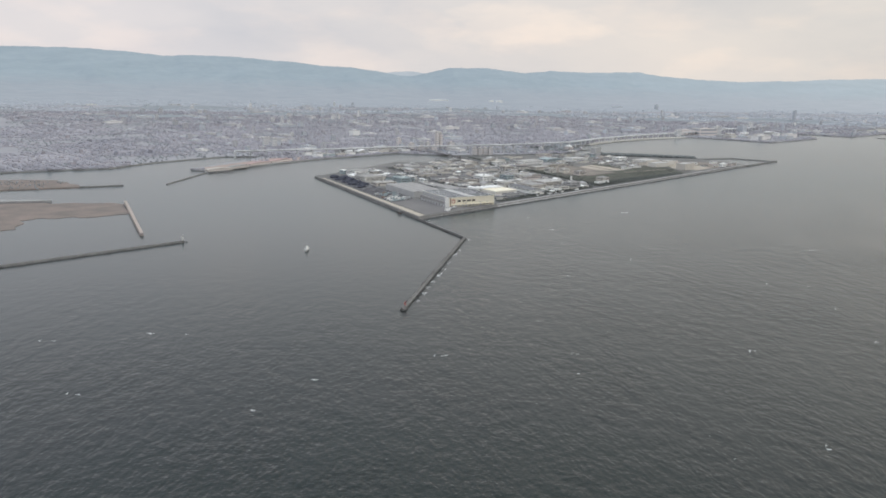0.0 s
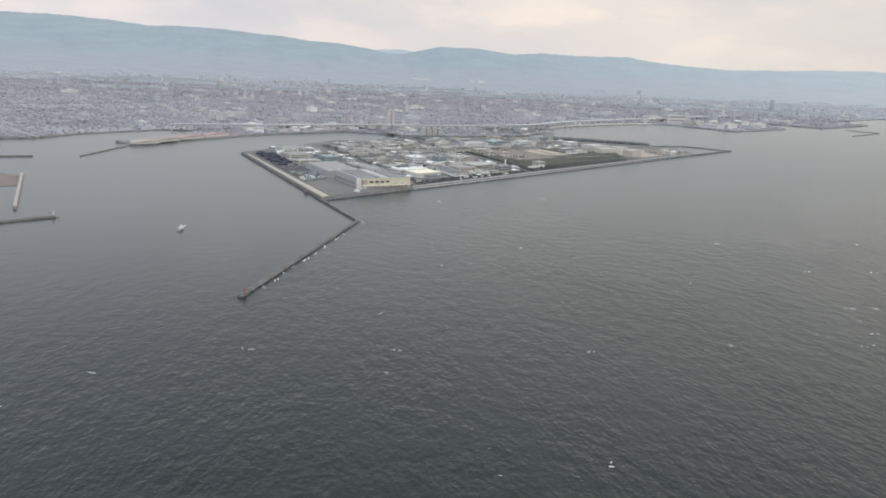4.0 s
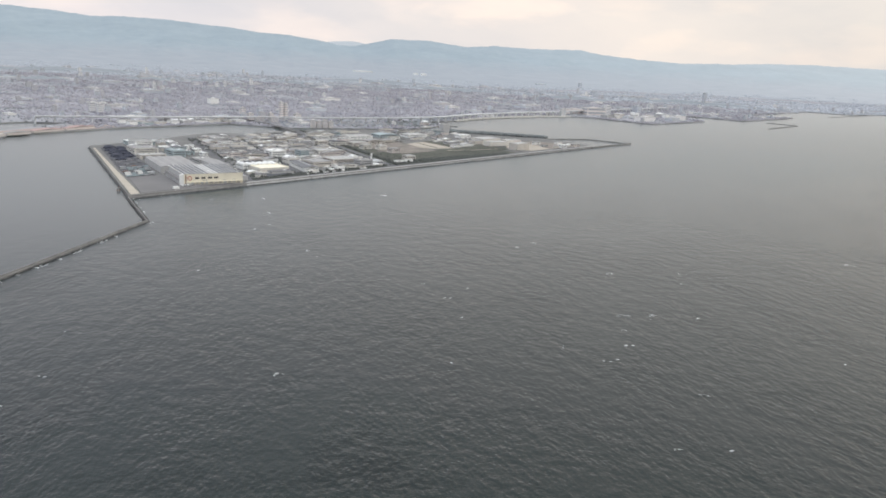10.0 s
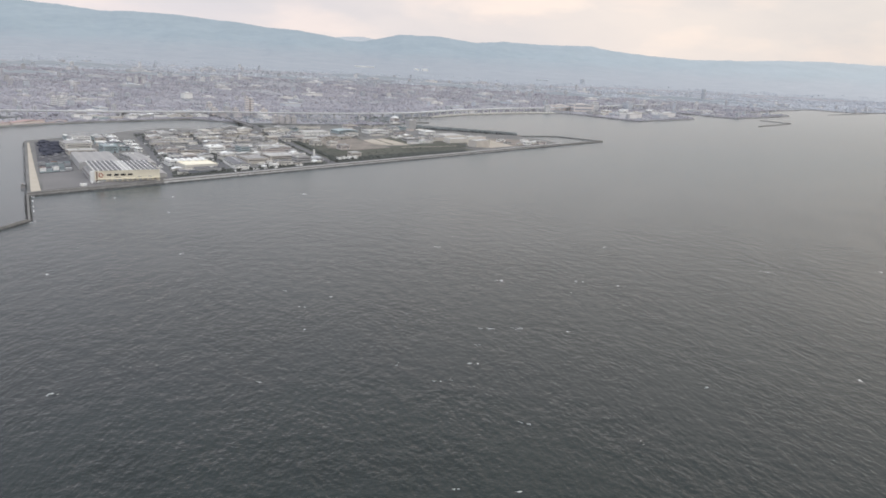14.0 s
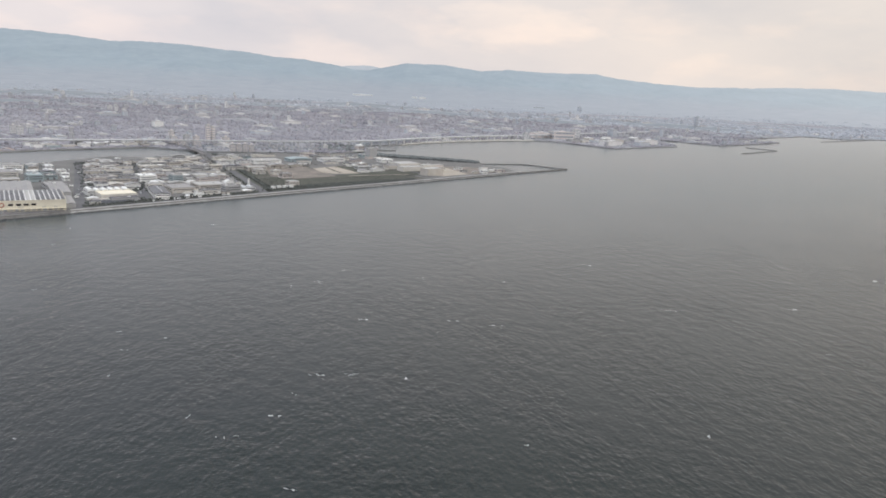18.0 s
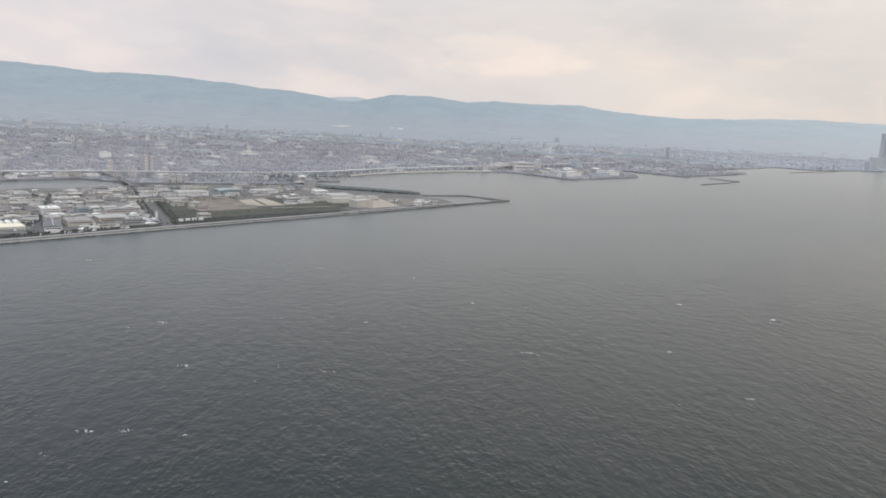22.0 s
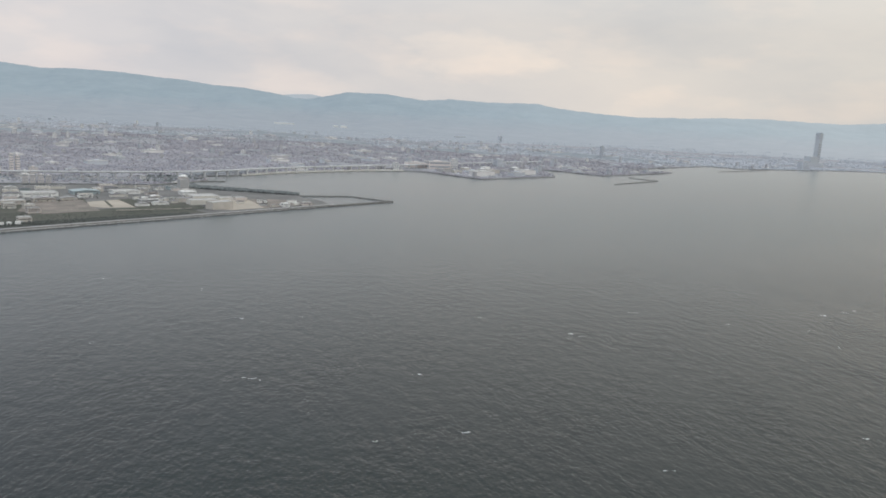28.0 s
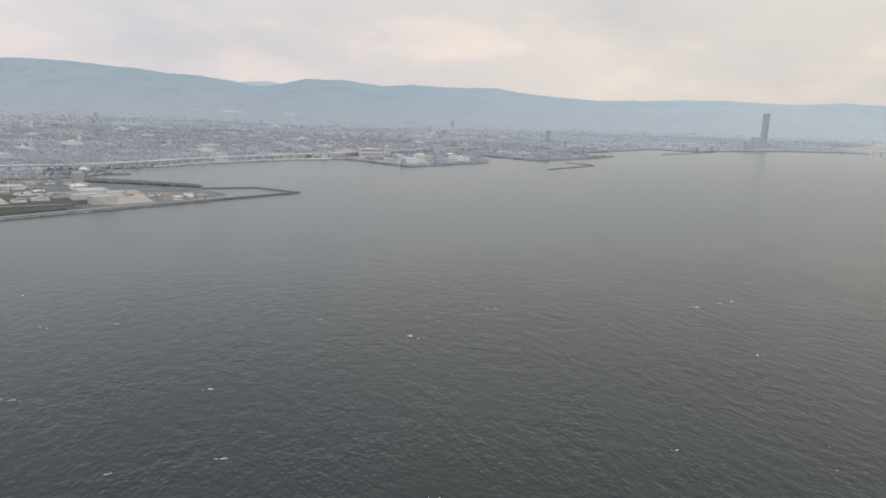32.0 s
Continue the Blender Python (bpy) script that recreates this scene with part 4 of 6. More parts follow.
works(162, 692, 10.8, 8, 2.6, "white", "white", "flat")
works(200, 625.5, 16, 8, 4.9, "beige", "pale", "flat", 46.5, simple=True)
works(184, 644, 19, 8, 3.2, "cream", "pale", "flat", simple=True)
works(196, 660, 10, 7, 3.4, "cream", "pale", "flat", simple=True)
works(170, 652, 11, 7, 2.6, "beige", "grey", "flat", simple=True)
works(160, 630, 10, 5, 1.8, "white", "pale", "gable")
works(151, 621, 8, 5, 1.6, "white", "grey", "gable")
works(149, 640, 12, 6, 1.9, "grey", "pale", "flat")
works(204, 674, 9, 6, 2.2, "pink", "pale", "flat", simple=True)
works(221, 668, 6, 4, 2.0, "white", "grey", "flat")
works(84, 583, 7, 6, 3.2, "cream", "pale", "flat")
works(95, 585, 6, 5, 2.8, "cream", "pale", "flat")
works(104, 570, 7, 6, 3.0, "pink", "grey", "flat")
for bx, by in ((106, 519), (109, 522), (112, 524.5), (115, 527.5)):
    works(bx, by, 2.4, 2.0, 1.5, "white", "white", "flat", simple=True)
works(240, 652, 5.4, 4, 2.4, "white", "white", "flat")
works(253, 665, 7.5, 4, 2.2, "pink", "pale", "flat")
works(75, 644, 22, 11, 2.8, "white", "pale", "flat")
works(88, 620, 13.2, 9, 2.4, "beige", "grey", "gable")
works(96, 668, 18, 11, 2.4, "teal", "teal", "gable")
works(120, 680, 19, 11, 2.4, "white", "pale", "flat")
works(78, 600, 14, 7, 2.6, "beige", "pale", "flat")


SIGNINK = mat("sign_black", (0.03, 0.03, 0.032), (0.02, 0.02, 0.022), 0.5, 1, 5, 0.0)


def distribution_centre():
    """The large cream warehouse at the near corner: front with a sign, solar roof, side sheds."""
    w, d, h = 28.6, 30.0, 5.0
    th = thing("warehouse", "large cream warehouse with dark solar panels on its roof", "warehouse", 4.6, 408.4, Z0, 29.0)
    TAKEN.append((2, 430, 25))
    TAKEN.append((-13, 459, 18))
    bm = bmesh.new()
    box(bm, 0, w, 0, d, 0, h)
    body = part("wall", bm, CREAM, th)
    bm = bmesh.new()
    box(bm, -1.7, -0.02, 1.4, d, 0, h * 0.55)
    part("side_bay", bm, ROOFGREY, th, "grey side wall of loading bays")
    bm = bmesh.new()
    box(bm, -0.07, -0.01, 1.3, d - 0.1, h * 0.56, h - 0.14)
    part("side_cladding", bm, GREYWALL, th, "grey side wall above the bays")
    bm = bmesh.new()
    box(bm, -1.9, -0.01, -0.1, 1.2, 0, h + 0.1)
    part("corner_tower", bm, WHITE, th, "pale corner stair block")
    # lower plain halls behind the solar roof
    for n, m, rm, b in (("rear_hall", GREYWALL, ROOFGREY, (-2.4, 17.2, d + 6.5, d + 44, 3.5)), ("rear_annex", GREYWALL, ROOFGREY, (24.6, 33.6, d + 2.5, d + 28, 3.2)), ("side_store", GREYWALL, ROOFGREY, (29.2, 33.2, 6, d, 2.0))):
        x0, x1, y0, y1, hh = b
        bm = bmesh.new()
        box(bm, x0, x1, y0, y1, 0, hh)
        hall = part(n, bm, m, th, "plain grey hall behind the solar roof")
        k = int((x1 - x0) / 4)
        for i in range(k):
            a, c = x0 + (x1 - x0) * i / k, x0 + (x1 - x0) * (i + 1) / k
            bm = bmesh.new()
            sweep(bm, [(0, y0), (0, y1)], [(a, hh), ((a + c) / 2, hh + 0.35), (c, hh)])
            part("roof_bay", bm, rm, hall)
    # roof: low ridges front to back, rails and panels between
    n = 14
    step = w / n
    for i in range(n):
        x0 = i * step
        light = i in (6, 7)
        bm = bmesh.new()
        sweep(bm, [(0, 0.15), (0, d)], [(x0 + 0.02, h + 0.02), (x0 + step / 2, h + 0.42), (x0 + step - 0.02, h + 0.02), (x0 + step - 0.02, h - 0.05), (x0 + 0.02, h - 0.05)])
        part("roof_bay", bm, PALEROOF if light else ROOFGREY, th)
        if not light:
            for k in range(11):
                bm = bmesh.new()
                m = Matrix.Translation((x0 + step * 0.5, 0, h + 0.46))
                for sgn in (-1, 1):
                    mm = m @ Matrix.Rotation(sgn * 0.3, 4, "Y") @ Matrix.Translation((sgn * 0.40, 0, -0.02))
                    box(bm, -0.37, 0.37, 0.4 + k * 2.6, 2.9 + k * 2.6, 0, 0.07, mm)
                part("solar_panel", bm, PANEL, th)
        bm = bmesh.new()
        box(bm, x0 - 0.15, x0 + 0.15, 0.2, d - 0.2, h + 0.02, h + 0.28)
        part("gutter", bm, WHITE, th)
    for x0, x1, y0, y1 in ((0, w, -0.12, 0.14), (0, w, d - 0.1, d + 0.14), (-0.12, 0.0, 0, d), (w, w + 0.12, 0, d)):
        bm = bmesh.new()
        box(bm, x0, x1, y0, y1, h - 0.12, h + 0.16)
        part("parapet", bm, CREAM, th)
    # sign on the front: a red ring and four plain dark bars
    bm = bmesh.new()
    bmesh.ops.create_cone(bm, cap_ends=True, segments=20, radius1=1.05, radius2=1.05, depth=0.08, matrix=Matrix.Translation((2.6, -0.16, h * 0.64)) @ Matrix.Rotation(radians(90), 4, "X"))
    part("sign_emblem", bm, RED, body, "round red emblem without lettering")
    bm = bmesh.new()
    bmesh.ops.create_cone(bm, cap_ends=True, segments=20, radius1=0.66, radius2=0.66, depth=0.08, matrix=Matrix.Translation((2.6, -0.21, h * 0.64)) @ Matrix.Rotation(radians(90), 4, "X"))
    part("sign_emblem", bm, CREAM, body)
    for x0, x1 in ((5.2, 7.1), (8.3, 10.2), (11.3, 13.3), (14.4, 16.3)):
        bm = bmesh.new()
        box(bm, x0, x1, -0.16, -0.02, h * 0.64 - 0.42, h * 0.64 + 0.42)
        part("sign_bar", bm, SIGNINK, body, "plain dark bar of the sign")
    bm = bmesh.new()
    box(bm, 0.55, 1.15, -0.1, -0.01, 0, h - 0.12)
    part("pipe_duct", bm, RUST, body, "brown vertical duct beside the sign")
    for x0, x1 in ((8.9, 11.2), (18.6, 20.2), (23.4, 25.0)):
        bm = bmesh.new()
        box(bm, x0, x1, -0.1, -0.02, h * 0.36, h * 0.36 + 0.4)
        part("sign_bar", bm, BEIGE, body, "faded bar of smaller writing")
    # loading doors, canopy and base band
    bm = bmesh.new()
    box(bm, 0.0, w, -0.9, -0.02, 1.25, 1.42)
    part("canopy", bm, CREAM, th)
    for i in range(12):
        bm = bmesh.new()
        box(bm, 1.0 + i * 2.25, 2.5 + i * 2.25, -0.06, 0.02, 0.05, 1.15)
        part("loading_door", bm, random.Random(i).choice([DULLCREAM, SILVER, BEIGE, BEIGE]), th)
    for i in range(9):
        bm = bmesh.new()
        box(bm, -1.76, -1.68, 2 + i * 3.1, 3.9 + i * 3.1, 0.05, 1.5)
        part("loading_door", bm, SILVER, th)
    return th


distribution_centre()
# the gate hut by the warehouse
works(3.7, 398, 2.6, 1.6, 0.9, "white", "white", "flat", name="gate_hut", simple=True)


# ---------------------------------------------------------------- yards: containers, boats, heaps
def container(col, label):
    th = thing("shipping_container", label, "container", group="containers in the yard")
    bm = bmesh.new()
    n = 12
    box(bm, -1.5, 1.5, -0.32, 0.32, 0.03, 0.66)
    part("body", bm, col, th)
    for i in range(n):
        bm = bmesh.new()
        box(bm, -1.45 + i * 0.245, -1.36 + i * 0.245, -0.345, 0.345, 0.05, 0.64)
        part("rib", bm, col, th)
    for x in (-1.52, 1.46):
        bm = bmesh.new()
        box(bm, x, x + 0.06, -0.34, 0.34, 0.0, 0.68)
        part("end_frame", bm, STEEL, th)
    return th


def yard_things():
    rng = random.Random(8)
    kinds = [container(WHITE, "white shipping container in the storage yard"), container(TEAL, "faded teal shipping container in the storage yard"),
             container(SILVER, "grey shipping container in the storage yard"), container(RUST, "rusty brown shipping container in the storage yard")]
    first = dict.fromkeys(range(4), True)
    for row in range(8):
        for i in range(5):
            if rng.random() < 0.22:
                continue
            k = rng.choice([0, 0, 0, 1, 1, 2, 2]) if row < 4 else rng.choice([1, 2, 2, 3])
            x, y = isl(7.6 + i * 3.1 + rng.uniform(-0.3, 0.3), 47 + row * 3.6 + rng.uniform(-0.8, 0.8))
            m = pose(x, y, Z0 + 0.09, 0, 0, 46 + rng.uniform(-6, 6))
            for lvl in range(rng.choice([1, 1, 2])):
                mm = pose(0, 0, 0.69 * lvl) @ m
                if first[k]:
                    kinds[k].matrix_world = mm
                    first[k] = False
                else:
                    copy_thing(kinds[k], mm)
    # dark heaps of scrap
    for i in range(20):
        bm = bmesh.new()
        bmesh.ops.create_icosphere(bm, subdivisions=3, radius=1.0)
        for v in bm.verts:
            v.co = Vector((v.co.x * (3.9 if i < 9 else 2.2), v.co.y * (3.4 if i < 9 else 1.1), max(v.co.z, 0) * (1.7 if i < 9 else 0.8))) * (1 + 0.35 * noise.noise(v.co * 2.2 + Vector((i * 7, 0, 0))))
        big = i < 9
        ob = part("scrap_mound", bm, NAVY if big else DARKROOF)
        tagged(ob, "blue-black mound of coal-like scrap in the yard" if big else "low dark heap of scrap metal in the yard", "scrap", "heaps in the yard")
        x, y = isl(11 + (i % 2) * 6, 106 + i * 6.2) if big else isl(8 + (i % 4) * 4.0, 68 + (i // 4) * 9 + (i % 3) * 2)
        ob.matrix_world = pose(x, y, Z0 + 0.09, 0, 0, rng.uniform(0, 180))


yard_things()

# trucks and cars along the roads and yards, as small as they show


def truck(col, label):
    th = thing("truck", label, "truck", group="parked trucks")
    for n, m, b in (("cargo_box", col, (-0.95, 0.7, -0.3, 0.3, 0.25, 0.95)), ("cab", WHITE, (0.75, 1.25, -0.28, 0.28, 0.2, 0.75)), ("chassis", STEEL, (-0.95, 1.2, -0.22, 0.22, 0.13, 0.24)),
                    ("windscreen", GLASSDARK, (1.24, 1.27, -0.24, 0.24, 0.45, 0.7))):
        bm = bmesh.new()
        box(bm, *b)
        part(n, bm, m, th)
    for x in (-0.65, 0.95):
        for y in (-0.24, 0.24):
            bm = bmesh.new()
            bmesh.ops.create_cone(bm, cap_ends=True, segments=10, radius1=0.13, radius2=0.13, depth=0.1, matrix=Matrix.Translation((x, y, 0.13)) @ Matrix.Rotation(radians(90), 4, "X"))
            part("wheel", bm, ASPHALT, th)
    return th


def trucks():
    rng = random.Random(4)
    kinds = [truck(WHITE, "white box truck parked in a works yard"), truck(SILVER, "grey box truck parked in a works yard")]
    spots = [isl(28 + i * 1.4, 7) for i in range(4)] + [isl(68 + rng.uniform(-4, 4), rng.uniform(20, 150)) for _ in range(8)] + \
            [isl(99.5, rng.uniform(10, 120)) for _ in range(5)] + [isl(rng.uniform(45, 160), 4.5) for _ in range(8)]
    for i, (x, y) in enumerate(spots):
        k = kinds[i % 2]
        m = pose(x, y, Z0 + 0.13, 0, 0, rng.choice([46, 116, 226, 296]))
        if i < 2:
            k.matrix_world = m
        else:
            copy_thing(k, m)


trucks()


# chimney, tanks, water tower building
def tapered(bm, x, y, z0, z1, r0, r1, seg=16):
    bmesh.ops.create_cone(bm, cap_ends=True, segments=seg, radius1=r0, radius2=r1, depth=z1 - z0, matrix=Matrix.Translation((x, y, (z0 + z1) / 2)))
    return bm


th = thing("chimney", "slim white works chimney by the shore road", "chimney", 90, 526, Z0)
part("shaft", tapered(bmesh.new(), 0, 0, 0, 4.4, 0.62, 0.48), WHITE, th)
part("rim", tapered(bmesh.new(), 0, 0, 4.4, 4.65, 0.58, 0.58), GREYWALL, th)
part("plinth", tapered(bmesh.new(), 0, 0, 0, 0.5, 0.95, 0.9), CONCRETE, th)

th = thing("tower_building", "grey tower building under a spread white roof", "building", 133, 790, 1.0, HEAD)
bm = bmesh.new()
box(bm, -3.2, 3.2, -3.4, 3.4, 0, 3.0)
part("wall", bm, PINK, th)
bm = bmesh.new()
box(bm, -1.6, 1.6, -1.6, 1.6, 3.0, 3.9)
part("neck", bm, GREYWALL, th)
for zz, r in ((3.9, 4.2), (4.5, 2.6)):
    part("roof", tapered(bmesh.new(), 0, 0, zz, zz + 0.5, r, r * 0.8, 8), WHITE, th)
for k in range(2):
    bm = bmesh.new()
    box(bm, -2.8, 2.8, -3.46, -3.38, 0.9 + k * 1.2, 1.3 + k * 1.2)
    part("window", bm, GLASSDARK, th)

for i in range(7):
    x, y = isl(160 + (i % 4) * 3.2 - 10, 24 + (i // 4) * 3.4)
    th = thing("storage_tank", "silver cylindrical storage tank beside the works", "tank", x, y, Z0, group="tanks by the chimney")
    part("shell", tapered(bmesh.new(), 0, 0, 0, 1.9, 1.2, 1.2, 20), SILVER, th)
    part("lid", tapered(bmesh.new(), 0, 0, 1.9, 2.2, 1.2, 0.2, 20), WHITE, th)
    bm = bmesh.new()
    box(bm, 1.2, 1.27, -0.15, 0.15, 0, 2.0)
    part("ladder", bm, STEEL, th)
TAKEN.append((95, 522, 7))


def fill_works():
    """The many smaller works between the streets."""
    rng = random.Random(21)
    made = 0
    for s in range(72, 164, 9):
        for d in range(12, 182, 9):
            ss, dd = s + rng.uniform(-1.5, 1.5), d + rng.uniform(-1.5, 1.5)
            if -2 < ss - 97 - 0.06 * dd < 7 or 77 < dd < 82 or 127 < dd < 132:
                continue
            x, y = isl(ss, dd)
            w, dp = rng.uniform(6, 14), rng.uniform(4, 8)
            if ss + w * 0.55 > 165 + 0.015 * dd or ss - w * 0.52 < 69.2 + 0.04 * dd or not inside(x, y, ISLAND) or any(math.hypot(x - a, y - b) < r + max(w, dp) * 0.30 for a, b, r in TAKEN):
                continue
            works(x, y, w, dp, rng.choice([1.2, 1.5, 1.8, 2.2, 2.8]), rng.choice(["white", "cream", "cream", "grey", "grey", "beige", "beige", "pink"]),
                  rng.choice(["grey", "grey", "grey", "pale", "pale", "dark", "dark", "beige", "beige"]), rng.choice(["flat", "flat", "flat", "flat", "gable", "saw"]))
            made += 1
    for s in range(176, 330, 12):
        for d in range(104, 175, 9):
            x, y = isl(s + rng.uniform(-2, 2), d + rng.uniform(-2, 2))
            w, dp = rng.uniform(5, 12), rng.uniform(4, 8)
            if rng.random() < 0.3 or not inside(x, y, ISLAND) or not inside(x + 6, y + 6, ISLAND) or any(math.hypot(x - a, y - b) < r + max(w, dp) * 0.42 for a, b, r in TAKEN):
                continue
            works(x, y, w, dp, rng.choice([1.4, 1.8, 2.2, 2.6]), rng.choice(["white", "white", "cream", "grey", "beige", "teal", "pink"]),
                  rng.choice(["grey", "grey", "pale", "beige", "dark", "dark"]), rng.choice(["flat", "gable", "gable", "saw"]))
    # sheds and huts squeezed into the gaps
    for s in range(70, 164, 5):
        for d in range(10, 182, 5):
            ss, dd = s + rng.uniform(-1.5, 1.5), d + rng.uniform(-1.5, 1.5)
            if -1 < ss - 97 - 0.06 * dd < 6 or 161.5 < ss or rng.random() < 0.2:
                continue
            x, y = isl(ss, dd)
            w, dp = rng.uniform(2.5, 6), rng.uniform(2, 4.5)
            if made > 330 or ss - w * 0.52 < 69.2 + 0.04 * dd or not inside(x, y, ISLAND) or any(math.hypot(x - a, y - b) < r * 0.85 + max(w, dp) * 0.25 for a, b, r in TAKEN):
                continue
            works(x, y, w, dp, rng.choice([0.8, 1.0, 1.3, 1.7]), rng.choice(["white", "cream", "grey", "beige", "pink"]), rng.choice(["grey", "dark", "dark", "pale", "beige", "white"]),
                  rng.choice(["flat", "gable"]), simple=True)
            made += 1
    for s in range(26, 62, 9):
        for d in range(110, 180, 10):
            x, y = isl(s + rng.uniform(-1, 1), d + rng.uniform(-1, 1))
            w, dp = rng.uniform(4, 8), rng.uniform(4, 8)
            if not inside(x, y, ISLAND) or any(math.hypot(x - a, y - b) < r + max(w, dp) * 0.42 for a, b, r in TAKEN):
                continue
            works(x, y, w, dp, rng.choice([1.4, 1.8, 2.4]), rng.choice(["white", "grey", "beige", "teal"]), rng.choice(["grey", "pale", "dark", "white"]), rng.choice(["flat", "gable"]))


fill_works()

# solar field: rows of dark panels on posts behind the shore road
th = thing("solar_field", "rows of dark blue-black ground solar panels", "solar panels", *isl(78, 9), Z0, 46.5)
for r in range(4):
    for k in range(9):
        bm = bmesh.new()
        box(bm, -0.85, 0.85, -0.6, 0.6, 0, 0.06)
        ob = part("panel", bm, PANEL, th)
        ob.matrix_basis = pose(k * 1.85, r * 1.9 + 0.6, 0.62, 25, 0, 0)
        for dx in (-0.6, 0.6):
            bm = bmesh.new()
            box(bm, dx - 0.04, dx + 0.04, -0.05, 0.05, -0.62, 0.0)
            leg = part("post", bm, STEEL, ob)
            leg.matrix_basis = pose(0, 0, 0, -25, 0, 0)


# ---------------------------------------------------------------- trees
def crown_mesh(bm, cx, cy, cz, r, seed, clumps=9):
    """Leaf clumps with gaps: many small rough lumps round a crown."""
    rng = random.Random(seed)
    for _ in range(clumps):
        a, e = rng.uniform(0, 6.28), rng.uniform(-0.3, 1.2)
        q = r * rng.uniform(0.35, 0.8)
        p = Vector((cx + math.cos(a) * math.cos(e) * q, cy + math.sin(a) * math.cos(e) * q, cz + math.sin(e) * q))
        k = r * rng.uniform(0.28, 0.5)
        res = bmesh.ops.create_icosphere(bm, subdivisions=1, radius=k, matrix=Matrix.Translation(p))
        for v in res["verts"]:
            v.co = p + (v.co - p) * (1 + 0.45 * noise.noise(v.co * 3.1))


def tree_kind(seed, h):
    th = thing("tree", "dark green broadleaf tree in the island's shelter belt", "tree", group="shelter belt trees")
    rng = random.Random(seed)
    bm = bmesh.new()
    tapered(bm, 0, 0, 0, h * 0.55, h * 0.05, h * 0.025, 7)
    for k in range(4):
        a = k * 1.6 + rng.random()
        m = Matrix.Translation((0, 0, h * (0.3 + 0.06 * k))) @ Matrix.Rotation(a, 4, "Z") @ Matrix.Rotation(radians(48), 4, "Y")
        bmesh.ops.create_cone(bm, cap_ends=True, segments=5, radius1=h * 0.02, radius2=h * 0.008, depth=h * 0.32, matrix=m @ Matrix.Translation((0, 0, h * 0.15)))
    part("trunk", bm, BARK, th)
    bm = bmesh.new()
    crown_mesh(bm, 0, 0, h * 0.62, h * 0.36, seed, 14)
    part("crown", bm, LEAF, th)
    return th


def trees():
    rng = random.Random(13)
    kinds = [tree_kind(i, h) for i, h in enumerate((0.9, 1.15, 1.4, 1.0))]
    used = set()
    spots = []
    for _ in range(170):                                       # belt behind the shore road
        s = rng.uniform(70, 215)
        deep = 4.0 if s < 165 else 6.0
        spots.append(isl(s, rng.uniform(6.5, 6.5 + deep * rng.random())))
    for _ in range(70):                                        # both sides of the main road
        spots.append(isl(rng.choice([166.2, 176.6, 176.6, 176.6, 176.6]) + rng.uniform(-0.6, 1.0), rng.uniform(8, 200)))
    for _ in range(60):                                        # spit at the inland side of the far end
        u = rng.random()
        spots.append((152 + 84 * u + rng.uniform(-2, 2), 744 - 15 * u + rng.uniform(-2, 3)))
    for _ in range(60):
        spots.append(isl(rng.uniform(174, 245), rng.uniform(92, 112)))
    for x, y in spots:
        if not inside(x, y, ISLAND) or any(math.hypot(x - a, y - b) < r * 0.55 for a, b, r in TAKEN):
            continue
        i = rng.randrange(4)
        k = rng.uniform(0.8, 1.25)
        m = pose(x, y, Z0, 0, 0, rng.uniform(0, 360))
        if i not in used:
            used.add(i)
            kinds[i].matrix_world = m
        else:
            c = copy_thing(kinds[i], m)
            c.matrix_basis = m @ Matrix.Diagonal((k, k, k, 1))


trees()


def scrub(name, label, count, where, seed, r0, r1, z=Z0, m=None):
    """Low bushes and distant trees, joined."""
    rng = np.random.default_rng(seed)
    bm0 = bmesh.new()
    bmesh.ops.create_icosphere(bm0, subdivisions=1, radius=1.0)
    base = np.array([v.co for v in bm0.verts])
    fc = np.array([[v.index for v in f.verts] for f in bm0.faces])
    bm0.free()
    V, Fs = [], []
    for i in range(count):
        p = where(rng)
        if p is None:
            continue
        r = rng.uniform(r0, r1)
        v = base * (r * rng.uniform(0.75, 1.25, (len(base), 1))) * np.array((1, 1, 0.75)) + np.array((p[0], p[1], (p[2] if len(p) > 2 else z) + r * 0.45))
        Fs.append(fc + len(base) * len(V))
        V.append(v)
    return tagged(raw(name, np.concatenate(V), np.concatenate(Fs).tolist(), [m or LEAF]), label, "bushes", kind="stuff")


def in_belt(rng):
    s = rng.uniform(68, 166) if rng.random() < 0.3 else rng.uniform(173, 294)
    x, y = isl(s, 5.0 + rng.random() ** 1.3 * (5 if s < 167 else 17 - 0.09 * (s - 173)))
    return None if any(math.hypot(x - a, y - b) < r * 0.7 for a, b, r in TAKEN) else (x, y)


def in_grass(rng):
    s, d = rng.uniform(174, 300), rng.uniform(8, 40) if rng.random() < 0.7 else rng.uniform(102, 112)
    return isl(s, d) if s < 236 or d < 44 else None


def in_road(rng):
    s = 166.0 + rng.normal() * 0.5 if rng.random() < 0.08 else 175.0 + abs(rng.normal()) * 1.6
    return isl(s + 0.018 * (d := rng.uniform(7, 196)), d)


scrub("bushes", "dark trees lining the main road", 760, in_road, 7, 0.4, 0.95)


def in_spit(rng):
    u = rng.random() ** 1.35
    return (152 + 86 * u + rng.normal() * 1.4, 741.5 - 15 * u + rng.uniform(-9, 3) * (1 - 0.35 * u))


def in_islet(rng):
    return (rng.uniform(-290, -232), rng.uniform(446, 480))


scrub("bushes", "dark green shrubs of the shelter belt", 5200, in_belt, 2, 0.22, 0.58)
